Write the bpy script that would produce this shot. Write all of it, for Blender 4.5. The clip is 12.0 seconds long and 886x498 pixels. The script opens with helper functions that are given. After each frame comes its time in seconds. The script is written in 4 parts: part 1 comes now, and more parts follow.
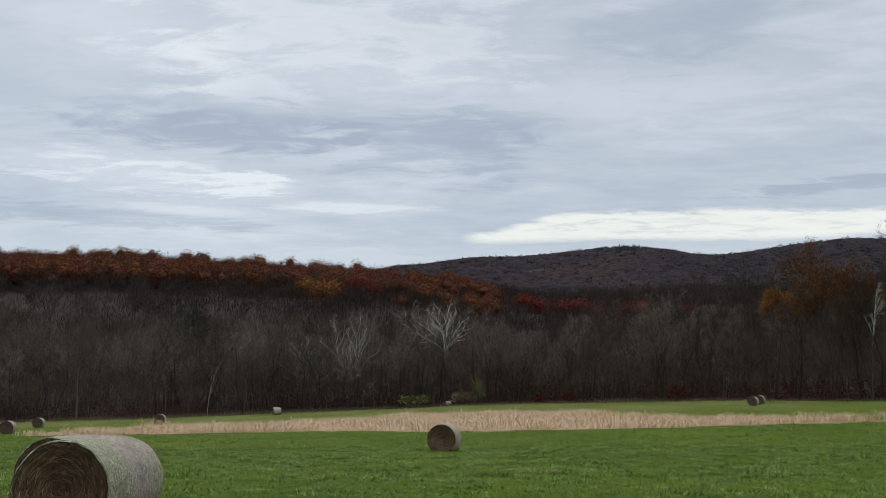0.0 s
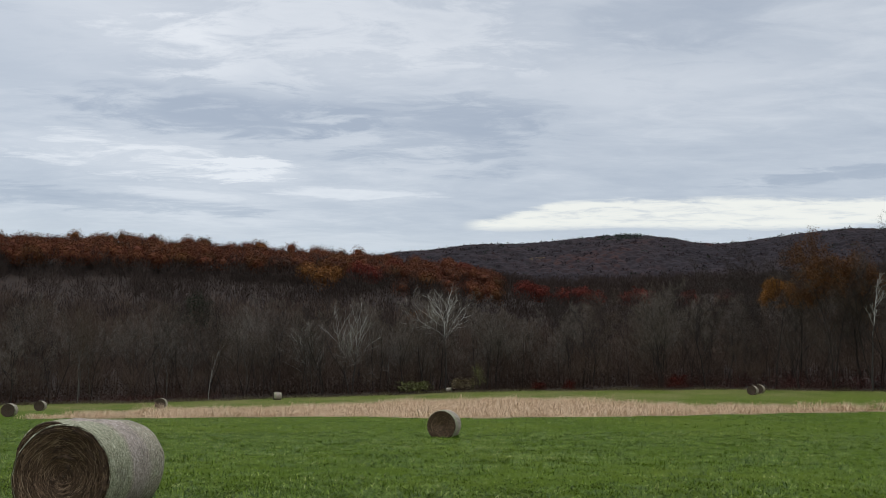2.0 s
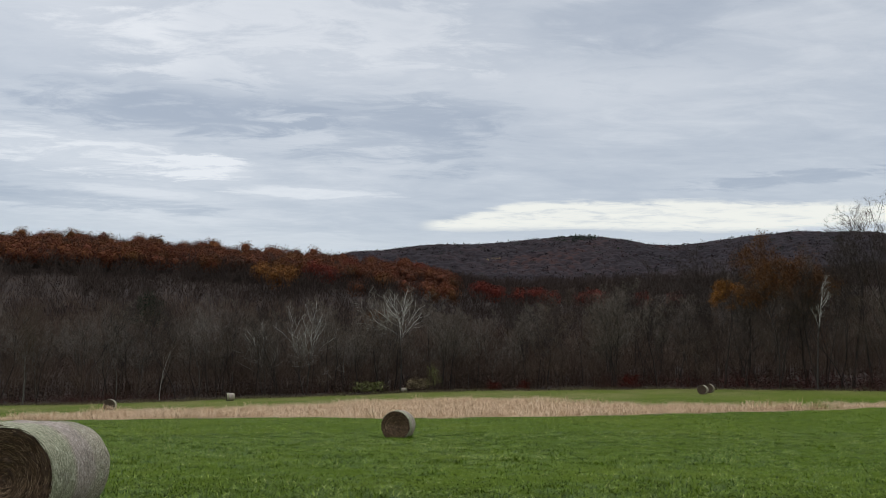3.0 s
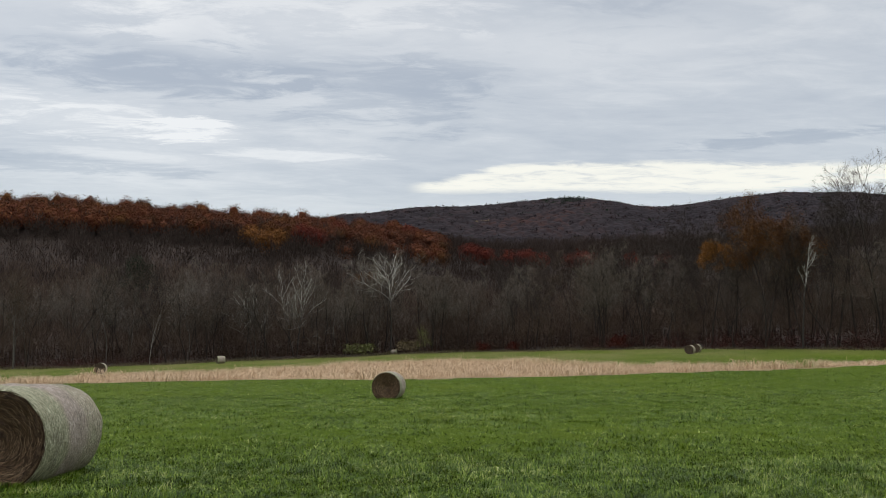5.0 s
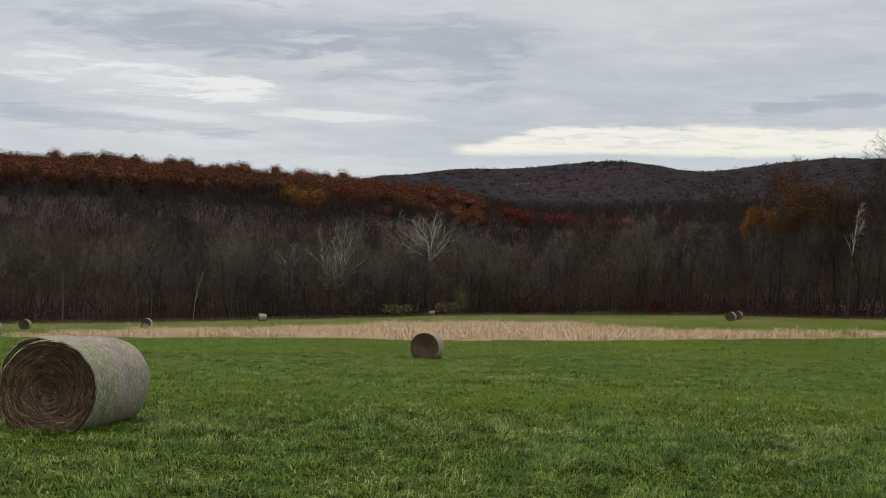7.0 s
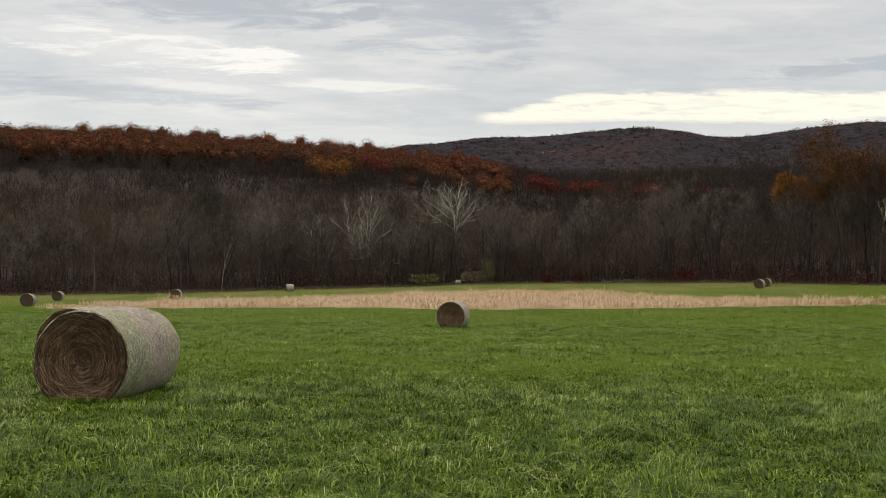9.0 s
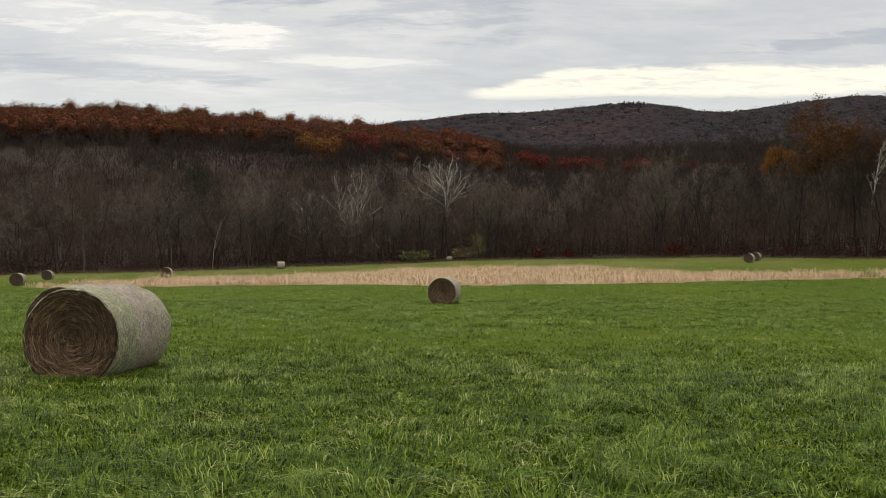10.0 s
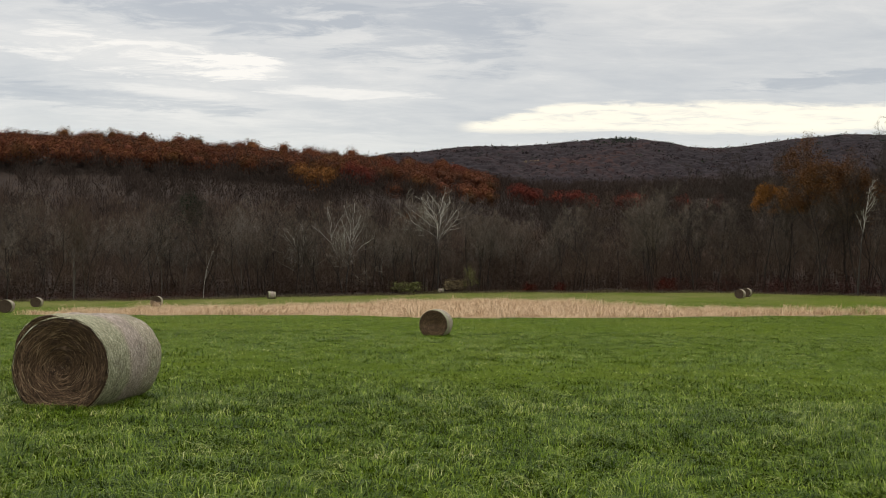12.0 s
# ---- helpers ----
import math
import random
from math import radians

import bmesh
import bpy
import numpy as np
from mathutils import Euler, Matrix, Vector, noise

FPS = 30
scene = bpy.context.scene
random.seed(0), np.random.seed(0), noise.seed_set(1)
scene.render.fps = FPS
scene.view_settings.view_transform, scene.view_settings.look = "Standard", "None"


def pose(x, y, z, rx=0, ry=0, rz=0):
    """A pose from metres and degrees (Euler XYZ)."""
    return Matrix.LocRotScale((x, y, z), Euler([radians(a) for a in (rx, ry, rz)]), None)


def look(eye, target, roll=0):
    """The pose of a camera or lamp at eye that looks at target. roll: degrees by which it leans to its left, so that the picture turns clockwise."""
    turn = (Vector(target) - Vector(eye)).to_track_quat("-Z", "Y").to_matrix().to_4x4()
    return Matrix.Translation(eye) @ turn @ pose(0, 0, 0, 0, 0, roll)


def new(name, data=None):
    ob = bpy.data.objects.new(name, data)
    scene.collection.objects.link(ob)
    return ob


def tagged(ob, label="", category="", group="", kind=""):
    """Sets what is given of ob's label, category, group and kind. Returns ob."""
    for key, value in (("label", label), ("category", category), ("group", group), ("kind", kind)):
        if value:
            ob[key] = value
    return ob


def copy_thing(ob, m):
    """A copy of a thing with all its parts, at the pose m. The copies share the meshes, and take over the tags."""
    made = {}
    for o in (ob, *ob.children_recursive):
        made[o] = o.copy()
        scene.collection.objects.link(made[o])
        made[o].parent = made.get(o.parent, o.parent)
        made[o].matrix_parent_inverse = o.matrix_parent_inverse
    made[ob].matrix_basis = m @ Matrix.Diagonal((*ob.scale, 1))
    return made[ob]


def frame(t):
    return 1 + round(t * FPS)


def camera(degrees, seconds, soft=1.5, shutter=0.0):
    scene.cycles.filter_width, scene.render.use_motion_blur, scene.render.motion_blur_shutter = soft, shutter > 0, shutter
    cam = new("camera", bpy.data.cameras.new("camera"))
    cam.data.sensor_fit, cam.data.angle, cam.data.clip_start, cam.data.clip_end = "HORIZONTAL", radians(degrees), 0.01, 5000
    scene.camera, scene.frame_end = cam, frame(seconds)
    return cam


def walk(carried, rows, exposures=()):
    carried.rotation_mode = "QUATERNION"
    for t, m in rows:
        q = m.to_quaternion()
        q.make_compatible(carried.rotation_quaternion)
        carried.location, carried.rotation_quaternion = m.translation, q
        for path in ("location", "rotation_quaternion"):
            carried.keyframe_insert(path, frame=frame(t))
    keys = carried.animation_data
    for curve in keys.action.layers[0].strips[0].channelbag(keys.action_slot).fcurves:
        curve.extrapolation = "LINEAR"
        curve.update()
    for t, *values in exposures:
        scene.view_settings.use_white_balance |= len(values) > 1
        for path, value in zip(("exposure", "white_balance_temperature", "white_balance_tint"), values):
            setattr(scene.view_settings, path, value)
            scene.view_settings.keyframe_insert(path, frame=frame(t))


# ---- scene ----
EYE = 1.6
cam = camera(55.87, 12.0, soft=0.9)
# seconds, shift of the eye in metres (x, y, z), then turn to the left, look up, lean to the right in degrees
ROWS = [
    (0.0, 0.000, 0.000, 0.000, 0.000, 10.400, 0.000),
    (0.5, -0.013, -0.001, 0.020, -0.169, 10.096, -0.006),
    (1.0, -0.012, -0.003, 0.012, -0.081, 9.740, -0.108),
    (1.5, -0.011, -0.007, 0.012, 0.160, 9.449, -0.228),
    (2.0, -0.006, -0.005, 0.011, 0.088, 9.496, -0.484),
    (2.5, 0.009, 0.009, 0.011, -0.981, 9.793, -0.707),
    (3.0, 0.036, 0.023, 0.010, -2.953, 9.530, -0.330),
    (3.2, 0.036, 0.023, 0.008, -3.398, 9.312, -0.146),
    (4.8, 0.031, 0.022, -0.005, -3.693, 7.007, 0.040),
    (5.0, 0.030, 0.022, -0.006, -3.709, 6.950, 0.045),
    (5.5, 0.025, 0.016, -0.010, -3.624, 6.892, 0.200),
    (6.0, 0.019, 0.017, -0.004, -3.401, 7.026, 0.225),
    (6.5, 0.019, 0.015, -0.011, -2.688, 6.283, -0.370),
    (7.0, 0.004, 0.002, -0.025, -1.027, 4.337, -1.074),
    (7.2, 0.003, 0.001, -0.027, -0.308, 3.484, -1.271),
    (8.8, 0.010, 0.003, -0.035, 0.530, 2.425, -0.790),
    (9.0, 0.012, 0.003, -0.036, 0.698, 2.213, -0.690),
    (9.5, 0.020, 0.009, -0.043, 0.570, 1.741, -0.566),
    (10.0, 0.024, 0.015, -0.050, 0.077, 0.608, -0.297),
    (10.5, 0.018, 0.007, -0.050, 0.018, 0.418, -0.129),
    (11.0, 0.015, -0.004, -0.045, 0.244, 1.235, -0.474),
    (11.5, -0.003, -0.029, -0.051, 1.717, 2.125, -0.817),
    (12.0, 0.006, -0.023, -0.039, -0.460, 2.803, -1.010),
]
walk(cam, [(t, pose(x, y, EYE + z, 90 + up, 0, turn) @ pose(0, 0, 0, 0, 0, -lean)) for t, x, y, z, turn, up, lean in ROWS],
     [(0.0, -0.24, 6600, 8), (3.0, -0.24, 6700, 9), (5.0, -0.15, 6950, 9), (6.5, -0.25, 6850, 9), (7.0, -0.25, 7200, 10), (9.0, -0.02, 7750, 10), (12.0, -0.02, 7700, 10)])

# ---- world and sun ----


class Graph:
    """Short hand for a node tree."""

    def __init__(self, tree):
        self.tree = tree
        tree.nodes.clear()

    def node(self, kind):
        return self.tree.nodes.new(kind)

    def put(self, socket, value):
        if isinstance(value, bpy.types.NodeSocket):
            self.tree.links.new(value, socket)
        elif value is not None:
            socket.default_value = value

    def math(self, op, a, b=None, c=None, clamp=False):
        n = self.node("ShaderNodeMath")
        n.operation, n.use_clamp = op, clamp
        for i, v in enumerate((a, b, c)):
            self.put(n.inputs[i], v)
        return n.outputs[0]

    def step(self, v, lo, hi, a=0.0, b=1.0):
        n = self.node("ShaderNodeMapRange")
        n.interpolation_type = "SMOOTHSTEP"
        for i, w in enumerate((v, lo, hi, a, b)):
            self.put(n.inputs[i], w)
        return n.outputs[0]

    def noise(self, vec, scale, detail=4.0, rough=0.55, distort=0.0):
        n = self.node("ShaderNodeTexNoise")
        self.put(n.inputs["Vector"], vec)
        for k, v in (("Scale", scale), ("Detail", detail), ("Roughness", rough), ("Distortion", distort)):
            self.put(n.inputs[k], v)
        return n.outputs[0]

    def mix(self, f, a, b, blend="MIX"):
        n = self.node("ShaderNodeMix")
        n.data_type, n.blend_type = "RGBA", blend
        self.put(n.inputs[0], f)
        for i, v in ((6, a), (7, b)):
            self.put(n.inputs[i], (*v, 1) if isinstance(v, tuple) and len(v) == 3 else v)
        return n.outputs[2]

    def vec(self, x, y, z):
        n = self.node("ShaderNodeCombineXYZ")
        for i, v in enumerate((x, y, z)):
            self.put(n.inputs[i], v)
        return n.outputs[0]

    def mapped(self, vec, scale=(1, 1, 1), loc=(0, 0, 0), rot=(0, 0, 0)):
        n = self.node("ShaderNodeMapping")
        self.put(n.inputs[0], vec)
        n.inputs[1].default_value, n.inputs[2].default_value, n.inputs[3].default_value = loc, rot, scale
        return n.outputs[0]


SUN_UP, SUN_ROUND = 72.0, -95.0  # degrees above the horizon, and clockwise from straight ahead
world = bpy.data.worlds.new("overcast_sky")
scene.world = world
world.use_nodes = True
g = Graph(world.node_tree)
sky = g.node("ShaderNodeTexSky")
sky.sky_type, sky.sun_disc, sky.sun_elevation, sky.sun_rotation = "NISHITA", False, radians(SUN_UP), radians(SUN_ROUND)
way = g.node("ShaderNodeTexCoord").outputs["Generated"]
sep = g.node("ShaderNodeSeparateXYZ")
g.put(sep.inputs[0], way)
dx, dy, dz = sep.outputs
flat = g.math("SQRT", g.math("ADD", g.math("MULTIPLY", dx, dx), g.math("MULTIPLY", dy, dy)))
slope = g.math("DIVIDE", dz, g.math("MAXIMUM", flat, 0.02))
az = g.math("MULTIPLY", g.math("ARCTAN2", dx, dy), 57.29578)
deck = g.math("ADD", g.math("MAXIMUM", dz, 0.0), 0.06)
plan = g.vec(g.math("DIVIDE", dx, deck), g.math("DIVIDE", dy, deck), 0.0)
big = g.noise(g.mapped(plan, (0.7, 0.9, 1), (3.1, 0.4, 0), (0, 0, 0.35)), 1.0, 4.0, 0.5, 0.6)
mid = g.noise(g.mapped(plan, (1.5, 2.7, 1), (1.3, 2.2, 0), (0, 0, 0.12)), 1.0, 7.0, 0.58, 0.7)
fine = g.noise(g.mapped(plan, (4.0, 8.4, 1), (0.3, 5.2, 0), (0, 0, 0.10)), 1.0, 8.0, 0.66, 0.5)


def blob(a0, s0, wa, ws, soft=1.0):
    """A soft patch of cloud about the azimuth a0 and the slope s0."""
    wob = g.math("ADD", g.math("MULTIPLY", g.math("SUBTRACT", fine, 0.5), 4.2), g.math("MULTIPLY", g.math("SUBTRACT", mid, 0.5), 3.4))
    a = g.math("POWER", g.math("DIVIDE", g.math("SUBTRACT", az, a0), wa), 2.0)
    s = g.math("POWER", g.math("DIVIDE", g.math("SUBTRACT", slope, s0), ws), 2.0)
    return g.step(g.math("ADD", g.math("ADD", a, s), wob), 1.0, 1.0 - soft if soft < 1 else 0.0)


light = g.math("ADD", g.math("MULTIPLY", g.math("SUBTRACT", big, 0.5), 0.55), g.math("MULTIPLY", g.math("SUBTRACT", mid, 0.5), 0.62))
light = g.math("ADD", light, g.math("MULTIPLY", g.math("SUBTRACT", fine, 0.5), 0.42))
for a0, s0, wa, ws, gain in ((-8, 0.46, 17, 0.13, 0.30), (-24, 0.43, 10, 0.10, 0.12), (-20, 0.262, 10, 0.028, 0.36), (-14, 0.258, 4, 0.020, 0.26), (-6, 0.233, 6, 0.010, 0.30), (-17, 0.222, 6, 0.008, 0.2),
                             (-15, 0.32, 12, 0.035, -0.28), (-1, 0.33, 10, 0.07, -0.20), (12, 0.37, 12, 0.035, 0.10), (-24, 0.205, 12, 0.014, -0.2), (26, 0.238, 8, 0.010, -0.25), (16, 0.46, 8, 0.05, -0.12)):
    light = g.math("ADD", light, g.math("MULTIPLY", blob(a0, s0, wa, ws), gain))
tone = g.node("ShaderNodeValToRGB")
g.put(tone.inputs[0], g.math("ADD", light, 0.5))
tone.color_ramp.elements[0].position, tone.color_ramp.elements[0].color = 0.15, (0.40, 0.445, 0.52, 1)
tone.color_ramp.elements[1].position, tone.color_ramp.elements[1].color = 0.95, (0.86, 0.88, 0.91, 1)
e = tone.color_ramp.elements.new(0.5)
e.color = (0.55, 0.59, 0.65, 1)
# the clear strip low over the far hill
top = g.math("ADD", g.math("MULTIPLY", g.step(az, -1.0, 10.0), 0.027), g.math("ADD", 0.195, g.math("MULTIPLY", g.math("SUBTRACT", g.math("ADD", mid, fine), 1.0), 0.016)))
top = g.math("SUBTRACT", top, g.math("MULTIPLY", g.step(az, 14.0, 40.0), 0.028))
bottom = g.math("ADD", 0.192, g.math("MULTIPLY", g.math("SUBTRACT", fine, 0.5), 0.02))
bottom = g.math("SUBTRACT", bottom, g.math("MULTIPLY", g.step(az, 10.0, 26.0), 0.012))
strip = g.math("MULTIPLY", g.math("MULTIPLY", g.step(slope, g.math("SUBTRACT", bottom, 0.004), g.math("ADD", bottom, 0.004)), g.step(slope, g.math("ADD", top, 0.005), g.math("SUBTRACT", top, 0.004))), g.step(az, 0.8, 3.0))
strip = g.math("MULTIPLY", strip, g.step(fine, 0.30, 0.55, 0.45, 1.0))
low = g.step(slope, 0.20, 0.165)
cloud = g.mix(g.math("MULTIPLY", low, 0.5), tone.outputs[0], (0.62, 0.66, 0.71))
cloud = g.mix(strip, cloud, (0.95, 0.94, 0.86))
cloud = g.mix(0.04, cloud, sky.outputs[0])
# an overcast sky is brightest overhead
cloud = g.mix(1.0, cloud, g.step(dz, 0.42, 0.92, 1.0, 2.5), "MULTIPLY")
back = g.node("ShaderNodeBackground")
g.put(back.inputs[0], cloud)
back.inputs[1].default_value = 1.0
g.put(g.node("ShaderNodeOutputWorld").inputs[0], back.outputs[0])

sun = new("sun", bpy.data.lights.new("sun", "SUN"))
sun.data.energy, sun.data.angle, sun.data.color = 0.4, radians(40), (1.0, 0.97, 0.92)
sun.matrix_world = look(Vector((math.sin(radians(SUN_ROUND)) * 60, math.cos(radians(SUN_ROUND)) * 60, 60 * math.tan(radians(SUN_UP)))), (0, 0, 0))

# ---- materials ----


def material(name, rough=0.8, leafy=False):
    """A material, its graph and its Principled node; specular kept low for dry surfaces."""
    m = bpy.data.materials.new(name)
    m.use_nodes = True
    gr = Graph(m.node_tree)
    p = gr.node("ShaderNodeBsdfPrincipled")
    p.inputs["Roughness"].default_value = rough
    p.inputs["Specular IOR Level"].default_value = 0.25
    if not leafy:
        gr.put(gr.node("ShaderNodeOutputMaterial").inputs[0], p.outputs[0])
    return m, gr, p


def ramp(gr, value, stops):
    n = gr.node("ShaderNodeValToRGB")
    gr.put(n.inputs[0], value)
    r = n.color_ramp
    r.elements[0].position, r.elements[0].color = stops[0][0], (*stops[0][1], 1)
    r.elements[1].position, r.elements[1].color = stops[-1][0], (*stops[-1][1], 1)
    for at, c in stops[1:-1]:
        r.elements.new(at).color = (*c, 1)
    return n.outputs[0]


def where(gr):
    return gr.node("ShaderNodeTexCoord").outputs["Object"]


def bump(gr, p, height, strength=0.5, distance=0.02):
    b = gr.node("ShaderNodeBump")
    b.inputs["Strength"].default_value, b.inputs["Distance"].default_value = strength, distance
    gr.put(b.inputs["Height"], height)
    gr.put(p.inputs["Normal"], b.outputs[0])


def thin(gr, p, colour, share=0.4):
    """Lets part of the light through a blade or leaf."""
    t = gr.node("ShaderNodeBsdfTranslucent")
    gr.put(t.inputs[0], colour)
    mixed = gr.node("ShaderNodeMixShader")
    mixed.inputs[0].default_value = share
    gr.put(mixed.inputs[1], p.outputs[0])
    gr.put(mixed.inputs[2], t.outputs[0])
    gr.put(gr.node("ShaderNodeOutputMaterial").inputs[0], mixed.outputs[0])


def island(gr):
    return gr.node("ShaderNodeNewGeometry").outputs["Random Per Island"]


def tint(gr):
    n = gr.node("ShaderNodeAttribute")
    n.attribute_name = "tint"
    return n.outputs["Fac"]


def meadow():
    m, gr, p = material("meadow_turf", 0.95)
    p.inputs["Specular IOR Level"].default_value = 0.05
    at = where(gr)
    patches = gr.noise(gr.mapped(at, (1, 0.6, 1)), 0.09, 4, 0.6)
    tufts = gr.noise(at, 1.4, 5, 0.65)
    fine = gr.noise(at, 16.0, 5, 0.75)
    c = ramp(gr, patches, [(0.3, (0.0571, 0.0912, 0.0057)), (0.5, (0.0755, 0.1117, 0.008)), (0.7, (0.1015, 0.1299, 0.0126))])
    c = gr.mix(gr.step(tufts, 0.52, 0.70, 0.0, 0.55), c, (0.040, 0.070, 0.007))
    c = gr.mix(gr.step(fine, 0.50, 0.36, 0.0, 0.75), c, (0.030, 0.055, 0.006))
    c = gr.mix(gr.step(fine, 0.54, 0.68, 0.0, 0.5), c, (0.14, 0.18, 0.035))
    # yellower, rougher grass past the dry strip
    s = gr.node("ShaderNodeSeparateXYZ")
    gr.put(s.inputs[0], at)
    old = gr.math("MULTIPLY", gr.step(s.outputs[1], 84, 128), gr.step(gr.noise(gr.mapped(at, (1, 0.5, 1)), 0.12, 4, 0.65), 0.36, 0.62, 0.25, 0.8))
    c = gr.mix(old, c, (0.165, 0.155, 0.055))
    gr.put(p.inputs["Base Color"], c)
    bump(gr, p, gr.math("ADD", tufts, gr.math("MULTIPLY", fine, 0.4)), 0.7, 0.12)
    return m


def litter():
    m, gr, p = material("leaf_litter", 0.95)
    at = where(gr)
    c = ramp(gr, gr.noise(at, 0.35, 6, 0.7), [(0.3, (0.022, 0.017, 0.014)), (0.5, (0.038, 0.027, 0.020)), (0.7, (0.062, 0.037, 0.023))])
    gr.put(p.inputs["Base Color"], gr.mix(gr.step(gr.noise(at, 3.0, 3), 0.4, 0.7, 0, 0.5), c, (0.05, 0.03, 0.025)))
    bump(gr, p, gr.noise(at, 2.0, 5, 0.7), 0.6, 0.2)
    return m


def straw_soil():
    m, gr, p = material("dry_stubble", 0.95)
    at = where(gr)
    gr.put(p.inputs["Base Color"], ramp(gr, gr.noise(at, 0.8, 6, 0.7), [(0.3, (0.10, 0.09, 0.04)), (0.55, (0.38, 0.26, 0.16)), (0.75, (0.55, 0.41, 0.27))]))
    bump(gr, p, gr.noise(at, 3.0, 5, 0.7), 0.6, 0.1)
    return m


def blades(name, stops, rough=0.6, shine=0.2, share=0.15):
    m, gr, p = material(name, rough, True)
    at = where(gr)
    drift = gr.math("ADD", gr.math("MULTIPLY", gr.noise(at, 0.22, 3, 0.6), 0.26), gr.step(gr.noise(at, 1.6, 4, 0.65), 0.34, 0.66, 0.0, 0.17))
    v = gr.math("ADD", gr.math("MULTIPLY", island(gr), 0.56), drift)
    p.inputs["Specular IOR Level"].default_value = shine
    c = ramp(gr, v, stops)
    gr.put(p.inputs["Base Color"], c)
    thin(gr, p, c, share)
    return m


def bark(name, dark, pale, scale=6.0, pale_from=0.62):
    m, gr, p = material(name, 0.9)
    p.inputs["Specular IOR Level"].default_value = 0.10
    at = where(gr)
    n = gr.noise(gr.mapped(at, (1, 1, 0.25)), scale, 5, 0.65)
    gr.put(p.inputs["Base Color"], gr.mix(gr.step(n, pale_from - 0.25, pale_from + 0.12), dark, pale))
    bump(gr, p, n, 0.6, 0.03)
    return m


def leaves(name, stops):
    m, gr, p = material(name, 0.8)
    p.inputs["Specular IOR Level"].default_value = 0.04
    v = gr.math("ADD", gr.math("MULTIPLY", island(gr), 0.3), gr.math("MULTIPLY", tint(gr), 0.7))
    gr.put(p.inputs["Base Color"], ramp(gr, v, stops))
    return m


MEADOW, LITTER, STUBBLE = meadow(), litter(), straw_soil()
# tones differ at random by blade; the palest two put glints into the colour
BLADE = blades("grass_blade", [(0.22, (0.0141, 0.0351, 0.0017)), (0.40, (0.0492, 0.0987, 0.0033)), (0.56, (0.1053, 0.1714, 0.0075)), (0.68, (0.1844, 0.2633, 0.0234)), (0.76, (0.316, 0.3846, 0.0836)), (0.86, (0.5442, 0.5183, 0.2675))], 0.45, 0.16)
WEED = blades("dead_weeds", [(0.1, (0.05, 0.045, 0.02)), (0.5, (0.12, 0.10, 0.05)), (0.9, (0.26, 0.20, 0.11))], 0.8)
# near-black greens: the shade low in the grass is put into this colour
GAP_SHADE = blades("grass_gap_shade", [(0.1, (0.0072, 0.0128, 0.0024)), (0.5, (0.0152, 0.0272, 0.0032)), (0.9, (0.0384, 0.0448, 0.0112))], 0.9, 0.02)
TAN = blades("dry_grass", [(0.1, (0.1936, 0.1276, 0.0704)), (0.4, (0.5456, 0.3872, 0.2376)), (0.7, (0.6776, 0.5104, 0.3432)), (0.95, (0.7216, 0.6072, 0.44))], 0.8)
BARK = bark("grey_bark", (0.0279, 0.0213, 0.0172), (0.0722, 0.059, 0.0492))
TWIG = bark("twig_bark", (0.0763, 0.0534, 0.0389), (0.1411, 0.1015, 0.0748))
PALE_BARK = bark("pale_bark", (0.10, 0.09, 0.075), (0.50, 0.47, 0.41), 1.2, 0.5)
PALE_TWIG = bark("pale_twig_bark", (0.17, 0.155, 0.13), (0.38, 0.355, 0.31), 1.5, 0.5)
RUSSET = leaves("russet_leaves", [(0.15, (0.052, 0.0321, 0.0218)), (0.30, (0.0833, 0.0341, 0.0208)), (0.42, (0.1419, 0.053, 0.0237)), (0.52, (0.1088, 0.0303, 0.0208)), (0.64, (0.1703, 0.0681, 0.0265)), (0.76, (0.123, 0.0454, 0.0246)), (0.88, (0.2365, 0.0927, 0.0312))])
OAK = leaves("oak_leaves", [(0.1, (0.051, 0.0255, 0.0127)), (0.5, (0.0978, 0.0425, 0.017)), (0.9, (0.1785, 0.0782, 0.0255))])
MAROON = leaves("maroon_leaves", [(0.1, (0.034, 0.014, 0.012)), (0.5, (0.062, 0.022, 0.018)), (0.9, (0.105, 0.035, 0.027))])
PALE_LEAF = leaves("pale_yellow_leaves", [(0.1, (0.16, 0.12, 0.06)), (0.9, (0.42, 0.33, 0.18))])
GOLD = leaves("gold_leaves", [(0.1, (0.102, 0.0425, 0.0119)), (0.5, (0.221, 0.0918, 0.0204)), (0.9, (0.323, 0.1445, 0.0323))])
RED = leaves("red_leaves", [(0.1, (0.036, 0.0094, 0.0079)), (0.5, (0.0756, 0.0144, 0.0108)), (0.9, (0.1188, 0.023, 0.0144))])


def sycamore():
    """Dark flaking bark low on the tree, bleached white higher up."""
    m, gr, p = material("sycamore_bark", 0.85)
    at = where(gr)
    s = gr.node("ShaderNodeSeparateXYZ")
    gr.put(s.inputs[0], at)
    n = gr.noise(gr.mapped(at, (1, 1, 0.4)), 1.6, 5, 0.65)
    high = gr.step(gr.math("ADD", s.outputs[2], gr.math("MULTIPLY", gr.math("SUBTRACT", n, 0.5), 8.0)), 9.0, 14.0)
    gr.put(p.inputs["Base Color"], gr.mix(high, (0.055, 0.047, 0.040), gr.mix(gr.step(n, 0.35, 0.6), (0.26, 0.245, 0.215), (0.70, 0.67, 0.60))))
    return m


